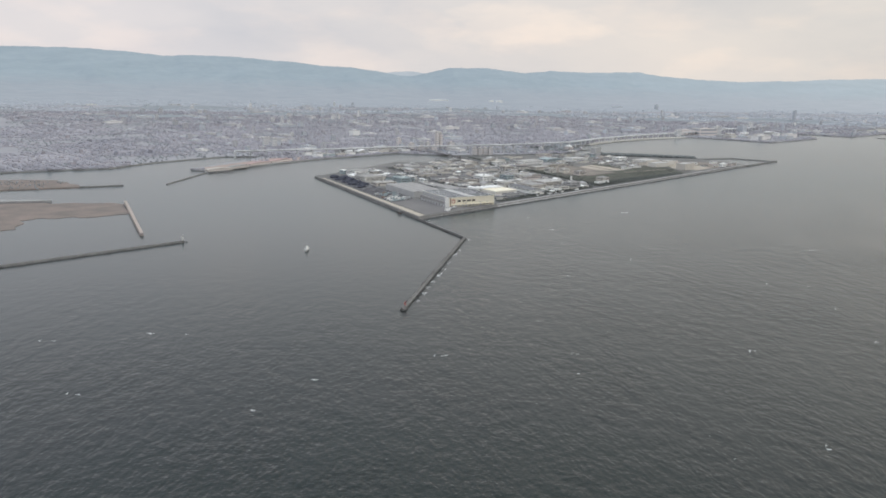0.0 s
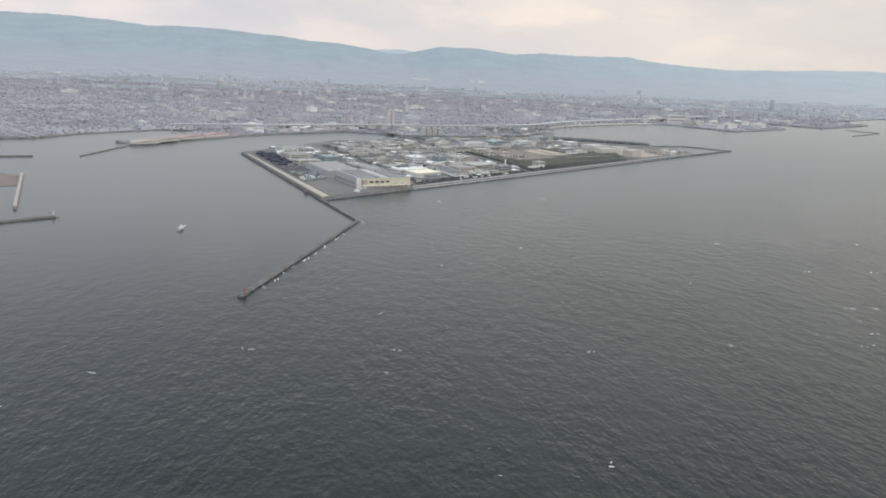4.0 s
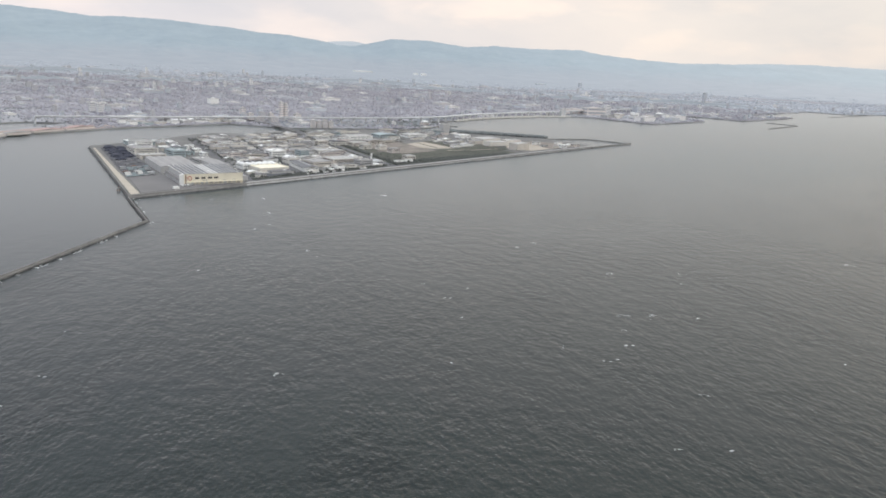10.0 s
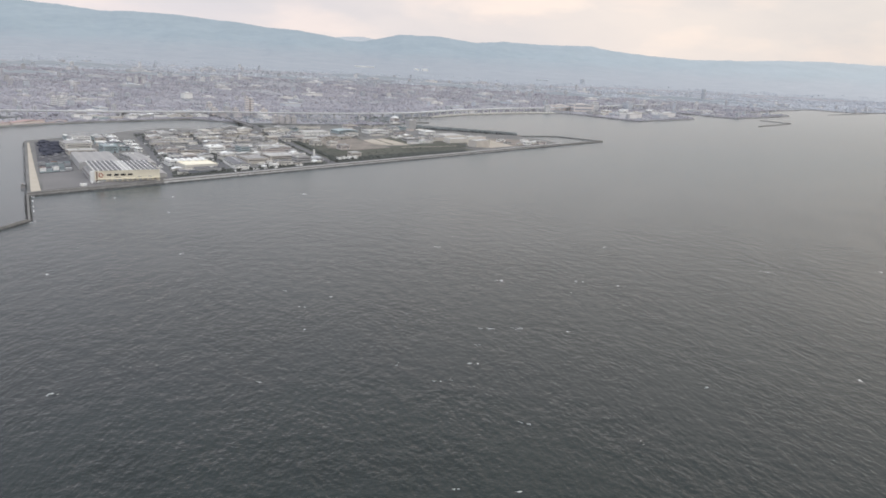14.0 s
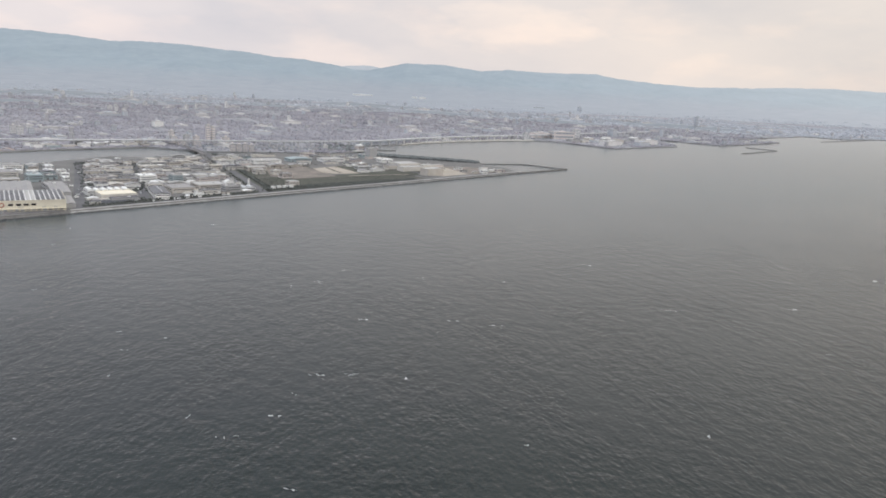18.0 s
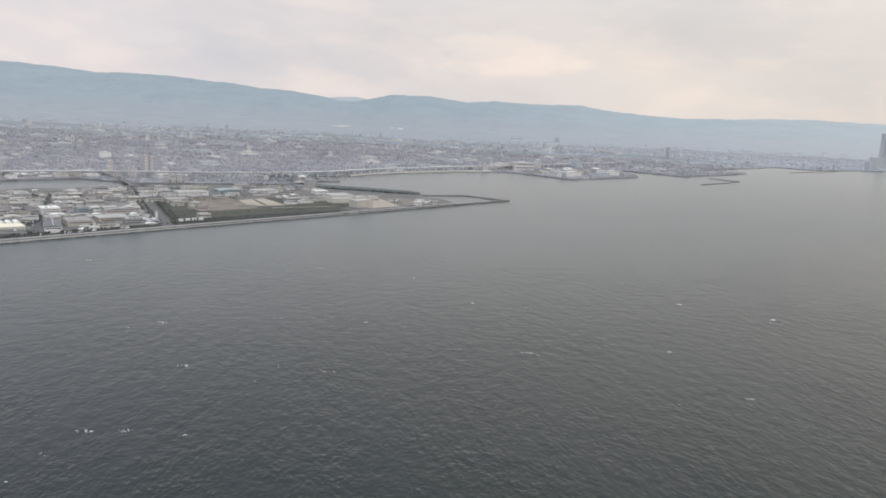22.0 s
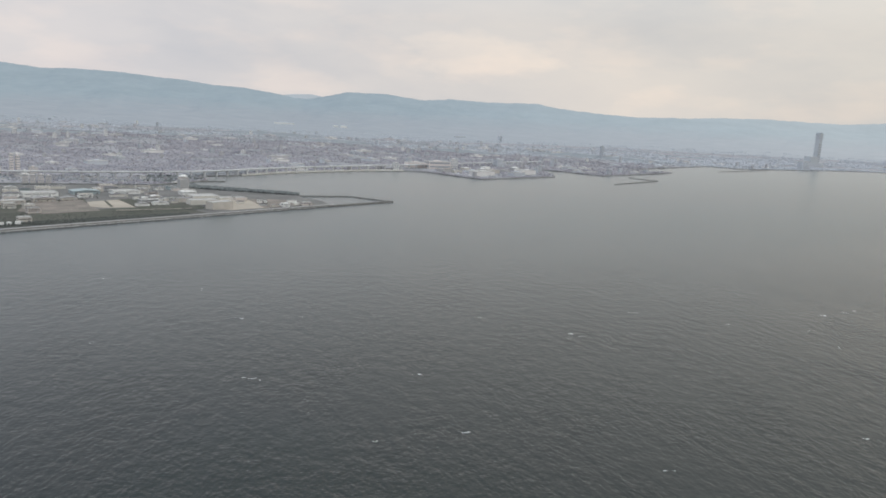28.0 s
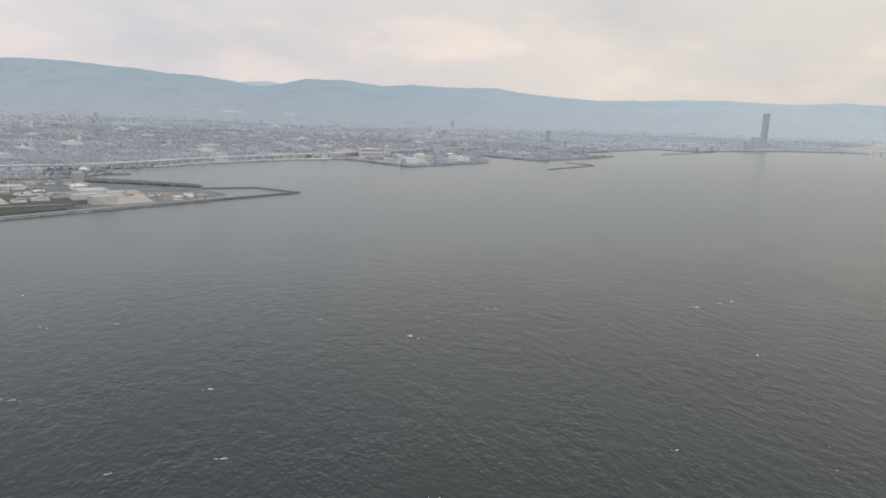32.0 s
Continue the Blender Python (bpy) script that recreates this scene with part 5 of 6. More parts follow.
scrub("bushes", "thick dark bushes beside the vaulted works", 240, lambda rng: (33.5 + rng.uniform(-4, 4), 447 + rng.uniform(-6, 5)), 9, 0.3, 0.8)
scrub("bushes", "scattered green scrub on rough grass", 900, in_grass, 3, 0.12, 0.36)


def in_weeds(rng):
    if rng.random() < 0.5:
        return isl(rng.uniform(174, 196), rng.uniform(8, 58))
    return isl(rng.uniform(246, 312), rng.uniform(18, 40))


scrub("bushes", "low dark weeds and bushes on the open ground", 1300, in_weeds, 8, 0.1, 0.3)
rs = random.Random(55)
for i in range(44):
    s, d = (rs.uniform(268, 318), rs.uniform(58, 100)) if i < 22 else (rs.uniform(318, 352), rs.uniform(36, 72)) if i < 34 else (rs.uniform(352, 392), rs.uniform(9, 26))
    x, y = isl(s, d)
    w = rs.uniform(2.5, 7)
    if inside(x, y, ISLAND) and not any(math.hypot(x - a, y - b) < r * 0.8 + w * 0.3 for a, b, r in TAKEN):
        works(x, y, w, rs.uniform(2, 4.5), rs.choice([0.8, 1.1, 1.5]), rs.choice(["white", "cream", "grey", "beige"]), rs.choice(["grey", "pale", "dark", "white", "beige"]),
              rs.choice(["flat", "gable"]), simple=True)


def in_gaps(rng):
    for _ in range(20):
        x, y = isl(rng.uniform(70, 165), rng.uniform(8, 180))
        if inside(x, y, ISLAND) and not any(math.hypot(x - a, y - b) < r * 0.8 for a, b, r in TAKEN):
            return (x, y)


scrub("bushes", "dark hedges and trees between the works", 1100, in_gaps, 6, 0.3, 0.75)
scrub("bushes", "dark trees massed along the spit", 1000, in_spit, 4, 0.8, 2.0, Z0, PINELEAF)
scrub("bushes", "low scrub on the sandy islet", 120, in_islet, 5, 0.25, 0.7, 0.8, TOWNLEAF)

# ---------------------------------------------------------------- the town on the plain
def zone(x, y):
    """Slow patchiness of the town: below 0 open ground and trees, above dense."""
    return 1.1 * noise.noise(Vector((x / 110, y / 110, 4.2))) + 0.8 * noise.noise(Vector((x / 38, y / 38, 9.1)))


BIG = [(133, 790, 6)]


def terrain(x, y):
    """Height of the ground on the lower slopes."""
    h, k = hill_height(np.array(x), np.array(y))
    return float(h) + (relief(x, y, float(k)) if k > 0 else 0.0)


def houses(name, label, r0, r1, cell, seed, hip, grow, mats):
    """Streets of small houses on a grid that follows the coast, as one mesh."""
    rng = np.random.default_rng(seed)
    a = radians(43)
    ca, sa = math.cos(a), math.sin(a)
    V, Fc, Mi = [], [], []
    nv = 0
    R = r1
    n = int(R * 1.5 / cell)
    for i in range(-n, n):
        if i % 9 == 0:
            continue
        for j in range(-n, n):
            if j % 14 == 0:
                continue
            u, v = i * cell, j * cell
            x, y = CX + u * ca - v * sa, CY + u * sa + v * ca
            r = math.hypot(x - CX, y - CY)
            if r < r0 or r > r1 or y < 500:
                continue
            az = math.degrees(math.atan2(x - CX, y - CY))
            if az < (-47 if r < 1100 else -36) or az > 41 or not inside(x, y, SHORE) or inside(x, y, BEACH):
                continue
            zn = zone(x, y)
            if rng.random() < 0.10 + max(0.0, -zn - 0.1) * 2.4 + max(0.0, (r - float(foot(az)) + 340) / 860 - 0.6 * min(0.0, zn) * (r > float(foot(az)) - 300)):
                continue
            if NEARBOX[0] < x < NEARBOX[1] and NEARBOX[2] < y < NEARBOX[3] and any(abs(x - bx) < 2.6 and abs(y - by) < 2.6 for bx, by in NEAR):
                continue
            if any(abs(x - bx) < br and abs(y - by) < br for bx, by, br in BIG):
                continue
            x += rng.normal() * cell * 0.12
            y += rng.normal() * cell * 0.12
            w, d, h = cell * rng.uniform(0.55, 1.0), cell * rng.uniform(0.5, 0.85), rng.uniform(1.1, 1.9) * grow
            if rng.random() < 0.03:
                h *= rng.uniform(1.6, 3.0)
            z = max(terrain(x, y) - 0.3, 1.0) if r > float(foot(az)) - 10 else 1.0
            c, s = math.cos(a + rng.normal() * 0.06), math.sin(a)
            hw, hd = w / 2, d / 2
            q = [(-hw, -hd), (hw, -hd), (hw, hd), (-hw, hd)]
            P = [(x + m * c - k * s, y + m * s + k * c) for m, k in q]
            if hip and rng.random() < 0.65:
                e = h * 0.66
                V += [(p[0], p[1], z) for p in P] + [(p[0], p[1], z + e) for p in P]
                V += [(x - hw * 0.45 * c, y - hw * 0.45 * s, z + h), (x + hw * 0.45 * c, y + hw * 0.45 * s, z + h)]
                b = nv
                Fc += [(b, b + 1, b + 5, b + 4), (b + 1, b + 2, b + 6, b + 5), (b + 3, b, b + 4, b + 7), (b + 2, b + 3, b + 7, b + 6),
                       (b + 4, b + 5, b + 9, b + 8), (b + 5, b + 6, b + 9), (b + 6, b + 7, b + 8, b + 9), (b + 7, b + 4, b + 8)]
                Mi += [0, 0, 0, 0, 1, 1, 1, 1]
                nv += 10
            else:
                V += [(p[0], p[1], z) for p in P] + [(p[0], p[1], z + h) for p in P]
                b = nv
                Fc += [(b, b + 1, b + 5, b + 4), (b + 1, b + 2, b + 6, b + 5), (b + 3, b, b + 4, b + 7), (b + 2, b + 3, b + 7, b + 6), (b + 4, b + 5, b + 6, b + 7)]
                Mi += [0, 0, 0, 0, 1]
                nv += 8
    return tagged(raw(name, V, Fc, mats, Mi), label, "houses", kind="stuff")


def block(x, y, w, d, h, heading, wall, label, name="apartment_block", floors=0, z=1.0, roof=None, group="", category="building"):
    """A taller building of the town: walls, roof slab, rooftop house and bands of windows."""
    th = thing(name, label, category, x, y, z, heading, group)
    BIG.append((x, y, max(w, d) * 0.62))
    bm = bmesh.new()
    box(bm, -w / 2, w / 2, -d / 2, d / 2, 0, h)
    part("wall", bm, wall, th)
    bm = bmesh.new()
    box(bm, -w / 2 - 0.15, w / 2 + 0.15, -d / 2 - 0.15, d / 2 + 0.15, h, h + 0.35)
    rf = part("roof", bm, roof or PALEROOF, th)
    bm = bmesh.new()
    box(bm, -w * 0.15, w * 0.15, -d * 0.25, d * 0.25, h + 0.35, h + 1.2)
    part("roof_house", bm, wall, rf)
    for k in range(floors):
        zz = h * (k + 0.45) / floors
        for x0, x1, y0, y1 in ((-w * 0.46, w * 0.46, -d / 2 - 0.05, -d / 2 + 0.05), (-w / 2 - 0.05, -w / 2 + 0.05, -d * 0.42, d * 0.42)):
            bm = bmesh.new()
            box(bm, x0, x1, y0, y1, zz, zz + h / floors * 0.42)
            part("window", bm, HAZEDGLASS, th)
    return th


PALEBLUE = mat("pale_blue_grey_render", (0.58, 0.61, 0.65), (0.52, 0.55, 0.59), 0.8, 0.1, 1.0, 0.0)
OFFWHITE = mat("offwhite_render", (0.74, 0.73, 0.71), (0.66, 0.65, 0.64), 0.8, 0.1, 1.0, 0.0)
MAUVE = mat("mauve_grey_render", (0.54, 0.525, 0.545), (0.49, 0.475, 0.495), 0.8, 0.1, 1.0, 0.0)
STONEGREY = mat("stone_grey_render", (0.50, 0.495, 0.505), (0.45, 0.445, 0.455), 0.8, 0.1, 1.0, 0.0)
PALEPINK = mat("pale_pink_render", (0.74, 0.68, 0.645), (0.67, 0.615, 0.58), 0.8, 0.1, 1.0, 0.0)
MIDGREY = mat("mid_grey_render", (0.50, 0.525, 0.56), (0.45, 0.475, 0.51), 0.8, 0.1, 1.0, 0.0)

block(-2.2, 771, 2.7, 3.6, 16.5, 43, PALEPINK, "slim pale high-rise of a close pair", "high_rise", 8)
block(1.6, 774, 2.7, 3.6, 15, 43, PALEPINK, "slim pale high-rise of a close pair", "high_rise", 7)
for k in range(4):
    block(33 + 4.9 * k, 717.6 + 2.1 * k, 4.0, 3.6, (6.2, 5.6, 6.0, 5.4)[k], 24, PALEPINK, "pale pinkish block of flats by the canal", floors=5, group="blocks of flats by the canal")
block(-5, 747, 6, 3.6, 4.6, 24, PALEPINK, "pale pinkish block of flats by the canal", floors=4, group="blocks of flats by the canal")
block(-17, 741.5, 6, 3.6, 4.2, 24, PALEPINK, "pale pinkish block of flats by the canal", floors=4, group="blocks of flats by the canal")
block(-41, 790, 4, 4, 8, 43, PALEPINK, "pinkish office block with dark window bands", floors=5)
block(-26, 795, 4, 4, 8, 43, PALEBLUE, "blue-grey office block with dark window bands", floors=5)
block(12, 778, 6, 4, 6, 43, PALEPINK, "pinkish block of flats near the high-rise", floors=5)
block(17, 905, 20, 11, 3, 43, PALEBLUE, "long white hall behind the expressway", "hall", 0)
block(345, 1083, 24, 14, 6.5, 22, PALEPINK, "wide pinkish shopping centre on the shore", "shopping_centre", 0)
block(373, 1084, 30, 16, 9, 22, PALEPINK, "tall pinkish wing of the shore shopping centre", "shopping_centre", 2)
block(395, 1098, 8, 8, 12, 22, OFFWHITE, "pale corner tower of the shopping centre", "tower_block", 6)
block(320, 1034, 6.5, 6, 8, 22, OFFWHITE, "small white tower on the beach headland", "tower_block", 5)
block(522, 1299, 11, 8, 8, 43, OFFWHITE, "white cube-like block on the headland", floors=4)
block(422, 1012, 34, 10, 5, 41, OFFWHITE, "long white shed on the headland", "shed", 0)
block(485, 1068, 28, 9, 5, 41, OFFWHITE, "white sheds near the headland's tip", "shed", 0)
block(468, 1040, 20, 10, 4, 41, MIDGREY, "grey shed on the headland", "shed", 0)
block(440, 1058, 18, 10, 4, 41, BEIGE, "beige shed on the headland", "shed", 0)
block(465, 1186, 12, 9, 10, 43, PALEBLUE, "blue-grey block behind the headland", floors=5)
block(716, 1561, 6, 5, 23, 35, MIDGREY, "slim grey tower in the far town", "high_rise", 12)
block(1138, 1596, 24, 12, 15, 30, PALEBLUE, "pale broad block near the tall tower", floors=7)
block(603, 2150, 9, 7, 13, 30, PALEBLUE, "lone pale tower far inland", "tower_block", 6, terrain(603, 2150) - 1)
block(495, 2150, 30, 12, 4, 20, PALEBLUE, "long pale building far inland", "hall", 0, terrain(495, 2150) - 1)
block(-100, 926, 10, 8, 6, 43, WHITE, "bright white cube-like hall in the town", "hall", 0)
block(181, 2290, 16, 9, 6, 20, WHITE, "white block on the lower slopes", z=terrain(181, 2290) - 1, roof=WHITE, group="white blocks on the lower slopes")
block(158, 2296, 12, 9, 5, 20, WHITE, "white block on the lower slopes", z=terrain(158, 2296) - 1, roof=WHITE, group="white blocks on the lower slopes")
block(4, 2390, 58, 9, 5, 2, WHITE, "long white building on the lower slopes", "hall", 0, terrain(4, 2390) - 1, WHITE)
block(-27, 752, 5, 4, 6.5, 43, PALEPINK, "pinkish block of flats near the high-rise", floors=5)
block(-18, 759.5, 5, 4, 7.5, 43, STONEGREY, "stone-grey block of flats near the high-rise", floors=5)
block(-11, 765.5, 4, 4, 6.5, 43, PALEPINK, "pinkish block of flats near the high-rise", floors=5)
block(-170, 760, 5, 4, 8, 43, OFFWHITE, "narrow white twin block of the town", floors=5, group="twin blocks")
block(-160, 752, 5, 4, 8, 43, OFFWHITE, "narrow white twin block of the town", floors=5, group="twin blocks")


def sky_tower():
    th = thing("skyscraper", "very tall slim grey skyscraper standing by the bay", "skyscraper", 1236, 1724, 1.0, 30)
    BIG.append((1236, 1724, 34))
    bm = bmesh.new()
    for z0, z1, w0, w1, d0, d1 in ((0, 58, 5.7, 5.7, 4.8, 4.8), (58, 71, 5.7, 6.4, 4.8, 5.1)):
        lo = [bm.verts.new((sx * w0, sy * d0, z0)) for sx, sy in ((-1, -1), (1, -1), (1, 1), (-1, 1))]
        hi = [bm.verts.new((sx * w1, sy * d1, z1)) for sx, sy in ((-1, -1), (1, -1), (1, 1), (-1, 1))]
        for i in range(4):
            bm.faces.new((lo[i], lo[(i + 1) % 4], hi[(i + 1) % 4], hi[i]))
        bm.faces.new(hi)
    part("shaft", bm, TOWERGLASS, th)
    for n, m, b in (("crown", TOWERGLASS, (-6.0, 3.2, -4.8, 4.8, 71.02, 73)), ("podium", MIDGREY, (-47, 12, -10, 10, 0, 8)), ("wing", TOWERGLASS, (-34, -7.2, -8, 8, 8.02, 22))):
        bm = bmesh.new()
        box(bm, *b)
        part(n, bm, m, th)
    for k in range(8):
        bm = bmesh.new()
        box(bm, -5.4, 5.4, -4.9, -4.76, 10 + k * 5.2, 12 + k * 5.2)
        part("window", bm, HAZEDGLASS, th)


sky_tower()


def town_blocks():
    """Mid-rise buildings and sheds that stand out of the houses."""
    rng = random.Random(77)
    kinds = []
    for wall, words in ((OFFWHITE, "white"), (PALEBLUE, "blue-grey"), (MIDGREY, "grey"), (MAUVE, "mauve-grey"), (STONEGREY, "stone-grey")):
        kinds.append(block(0, 0, 6, 3.2, 5.5, 0, wall, f"{words} block of flats among small houses", floors=4, group="blocks of flats in the town"))
        kinds.append(block(0, 0, 4, 3.6, 8, 0, wall, f"tall {words} block of flats among small houses", floors=6, group="blocks of flats in the town"))
        kinds.append(block(0, 0, 20, 10, 1.8, 0, wall, f"wide low {words} shed among small houses", "shed", 0, group="sheds in the town"))
    first = [True] * len(kinds)
    del BIG[-len(kinds):]
    n = 0
    while n < 330:
        az = radians(rng.uniform(-31, 39))
        r = 700 + 1150 * rng.random() ** 1.2
        x, y = CX + r * math.sin(az), CY + r * math.cos(az)
        if not inside(x, y, SHORE) or zone(x, y) < -0.25 or any(abs(x - bx) < br + 3 and abs(y - by) < br + 3 for bx, by, br in BIG):
            continue
        i = n if n < len(kinds) else 3 * rng.randrange(len(kinds) // 3) + rng.choices((0, 1, 2), (0.34, 0.05, 0.61))[0]
        k = (0.8 if r < 1000 else 1.05) * (rng.uniform(0.45, 1.25) if i % 3 == 2 else 1.0)
        m = pose(x, y, 1.0, 0, 0, 43 + rng.choice([0, 90]) + rng.uniform(-4, 4))
        BIG.append((x, y, (12 if i % 3 == 2 else 4) * k))
        if first[i]:
            first[i] = False
            kinds[i].matrix_world = m
        else:
            c = copy_thing(kinds[i], m)
            c.matrix_basis = m @ Matrix.Diagonal((k, k, k * rng.uniform(0.8, 1.3), 1))
        n += 1


town_blocks()

# harbour sheds along the near quays and the canal
rq = random.Random(31)
for x, y, hd in along([(-100, 664), (-60, 706), (-20, 735)], 12):
    for off in (7, 20):
        if rq.random() < 0.8:
            px, py = x - math.sin(hd) * off, y + math.cos(hd) * off
            works(px, py, rq.uniform(6, 11), rq.uniform(5, 9), rq.choice([1.6, 2.2, 2.8]), rq.choice(["white", "cream", "grey", "beige", "teal"]), rq.choice(["pale", "grey", "white", "dark"]),
                  rq.choice(["flat", "gable"]), math.degrees(hd), 1.0, "harbour_shed", "on the mainland quay", "sheds on the quay", simple=True)
            BIG.append((px, py, 6))
FADEDRED = mat("faded_red_roof", (0.45, 0.31, 0.29), (0.38, 0.26, 0.25), 0.7, 0.2, 2.0)
ROOF["reddish"] = FADEDRED
for x, y, ln, hd, roof in ((-158, 553, 20, 47, "beige"), (-149, 573, 17, 60, "grey"), (-140, 597, 24, 64, "reddish"), (-128, 622, 26, 64, "reddish")):
    works(x, y, ln, 5, 1.5, "pink", roof, "gable", hd, 1.0, "harbour_shed", "on the mainland quay", "sheds on the quay", simple=True)
    BIG.append((x, y, 12))
for i in range(26):
    u, v = rq.random(), rq.random()
    px, py = 360 + 130 * u + 20 * v, 1010 + 62 * u + 70 * v
    if inside(px, py, SHORE) and not any(abs(px - bx) < br + 5 and abs(py - by) < br + 5 for bx, by, br in BIG):
        works(px, py, rq.uniform(8, 16), rq.uniform(6, 11), rq.choice([2.2, 3, 4]), rq.choice(["white", "white", "cream", "grey", "beige"]), rq.choice(["pale", "grey", "white"]),
              rq.choice(["flat", "gable"]), 41, 1.0, "headland_shed", "on the headland", "sheds on the headland", simple=True)
        BIG.append((px, py, 8))


def near_houses():
    """The houses nearest the water, each a thing of its own."""
    rng = random.Random(3)
    kinds = []
    for i in range(6):
        w, d, h = rng.uniform(1.9, 2.7), rng.uniform(1.8, 2.5), rng.uniform(0.8, 1.1)
        th = thing("house", ("grey hip-roofed house in the coast town", "pale hip-roofed house in the coast town", "brown hip-roofed house in the coast town")[i % 3], "house", group="houses of the coast town")
        bm = bmesh.new()
        box(bm, -w / 2, w / 2, -d / 2, d / 2, 0, h)
        part("wall", bm, (MIDGREY, OFFWHITE, STONEGREY)[i % 3], th)
        bm = bmesh.new()
        v = [bm.verts.new(p) for p in ((-w / 2 - 0.12, -d / 2 - 0.12, h), (w / 2 + 0.12, -d / 2 - 0.12, h), (w / 2 + 0.12, d / 2 + 0.12, h), (-w / 2 - 0.12, d / 2 + 0.12, h), (-w * 0.25, 0, h + 0.6), (w * 0.25, 0, h + 0.6))]
        for f in ((0, 1, 5, 4), (1, 2, 5), (2, 3, 4, 5), (3, 0, 4), (3, 2, 1, 0)):
            bm.faces.new([v[k] for k in f])
        part("roof", bm, (DARKTILE, GREYTILE, BROWNTILE)[i % 3], th)
        kinds.append(th)
    used, n = set(), 0
    a = radians(43)
    for row in range(9):
        for x, y, hd in along([(-10, 722), (60, 748), (115, 762)], 3.6):
            px, py = x - math.sin(hd) * (4 + row * 3.4) + rng.uniform(-0.3, 0.3), y + math.cos(hd) * (4 + row * 3.4) + rng.uniform(-0.3, 0.3)
            if n >= 290 or rng.random() < 0.12 or not inside(px, py, SHORE) or any(abs(px - bx) < br + 1 and abs(py - by) < br + 1 for bx, by, br in BIG):
                continue
            i = rng.randrange(6)
            m = pose(px, py, 1.0, 0, 0, math.degrees(hd) + rng.choice([0, 90]) + rng.uniform(-3, 3))
            if i in used:
                copy_thing(kinds[i], m)
            else:
                used.add(i)
                kinds[i].matrix_world = m
            NEAR.append((px, py))
            n += 1


DARKTILE = mat("dark_grey_tile", (0.19, 0.205, 0.23), (0.155, 0.165, 0.19), 0.6, 0.5, 4.0, 0.1)
GREYTILE = mat("grey_tile", (0.26, 0.27, 0.29), (0.215, 0.225, 0.245), 0.6, 0.5, 4.0, 0.1)
BROWNTILE = mat("brown_tile", (0.27, 0.25, 0.245), (0.22, 0.205, 0.20), 0.6, 0.5, 4.0, 0.1)
NEAR = []
near_houses()
NEARBOX = (min(p[0] for p in NEAR), max(p[0] for p in NEAR), min(p[1] for p in NEAR), max(p[1] for p in NEAR))

houses("town_houses", "dense town of small grey and white houses near the coast", 560, 1080, 3.3, 5, True, 0.62, [WALLS, ROOFS])
houses("town_houses", "farther streets of small grey and white houses", 1080.01, 1500, 4.6, 6, False, 0.62, [WALLS, ROOFS])
houses("town_houses", "outlying streets of houses, coloured pale for haze, below the hills", 1500.01, 3250, 7.0, 7, False, 0.6, [FARWALLS, FARROOFS])


def in_town(rng):
    for _ in range(60):
        az, r = radians(rng.uniform(-40, 40)), 640 + 1000 * rng.random()
        x, y = CX + r * math.sin(az), CY + r * math.cos(az)
        if zone(x, y) < -0.12 and inside(x, y, SHORE):
            return (x, y)


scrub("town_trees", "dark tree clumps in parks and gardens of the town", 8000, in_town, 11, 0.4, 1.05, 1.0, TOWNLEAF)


def in_copses(rng):
    """Copses in long drifts among the outskirts."""
    for _ in range(80):
        az, r = radians(rng.uniform(-36, 40)), 1150 + 650 * rng.random()
        x, y = CX + r * math.sin(az), CY + r * math.cos(az)
        if noise.noise(Vector((az * 14, r / 95, 2.5))) + 0.5 * noise.noise(Vector((az * 60, r / 50, 6.5))) > 0.16 and inside(x, y, SHORE):
            return (x, y)


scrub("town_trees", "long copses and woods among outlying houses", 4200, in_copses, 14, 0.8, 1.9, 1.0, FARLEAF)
TREE_LINE = [(60, 742), (118, 765), (138, 795), (142, 846), (160, 866), (200, 935)]


def in_line(rng):
    i = rng.integers(0, len(TREE_LINE) - 1)
    (x0, y0), (x1, y1) = TREE_LINE[i], TREE_LINE[i + 1]
    u = rng.random()
    return (x0 + (x1 - x0) * u - 9 + rng.normal() * 3, y0 + (y1 - y0) * u + 9 + rng.normal() * 3)


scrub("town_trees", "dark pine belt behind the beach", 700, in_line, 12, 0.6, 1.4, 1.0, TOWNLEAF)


def in_point(rng):
    x, y = rng.uniform(96, 150), rng.uniform(768, 818)
    return (x, y) if inside(x + 2, y, SHORE) and inside(x, y - 2, SHORE) and not any(abs(x - bx) < br and abs(y - by) < br for bx, by, br in BIG) else None


scrub("town_trees", "dark pines on the point at the canal's mouth", 420, in_point, 15, 0.7, 1.6, 1.0, PINELEAF)

# ---------------------------------------------------------------- elevated expressway along the coast
VIA = [(-172, 652), (-135, 672), (-98, 690), (-30, 735), (40, 768), (76, 788), (140, 836), (185, 900), (230, 952), (283, 1008), (340, 1062), (430, 1160), (560, 1300)]


DECK = mat("pale_grey_concrete", (0.66, 0.665, 0.67), (0.59, 0.595, 0.60), 0.8, 0.1, 1.0, 0.0)


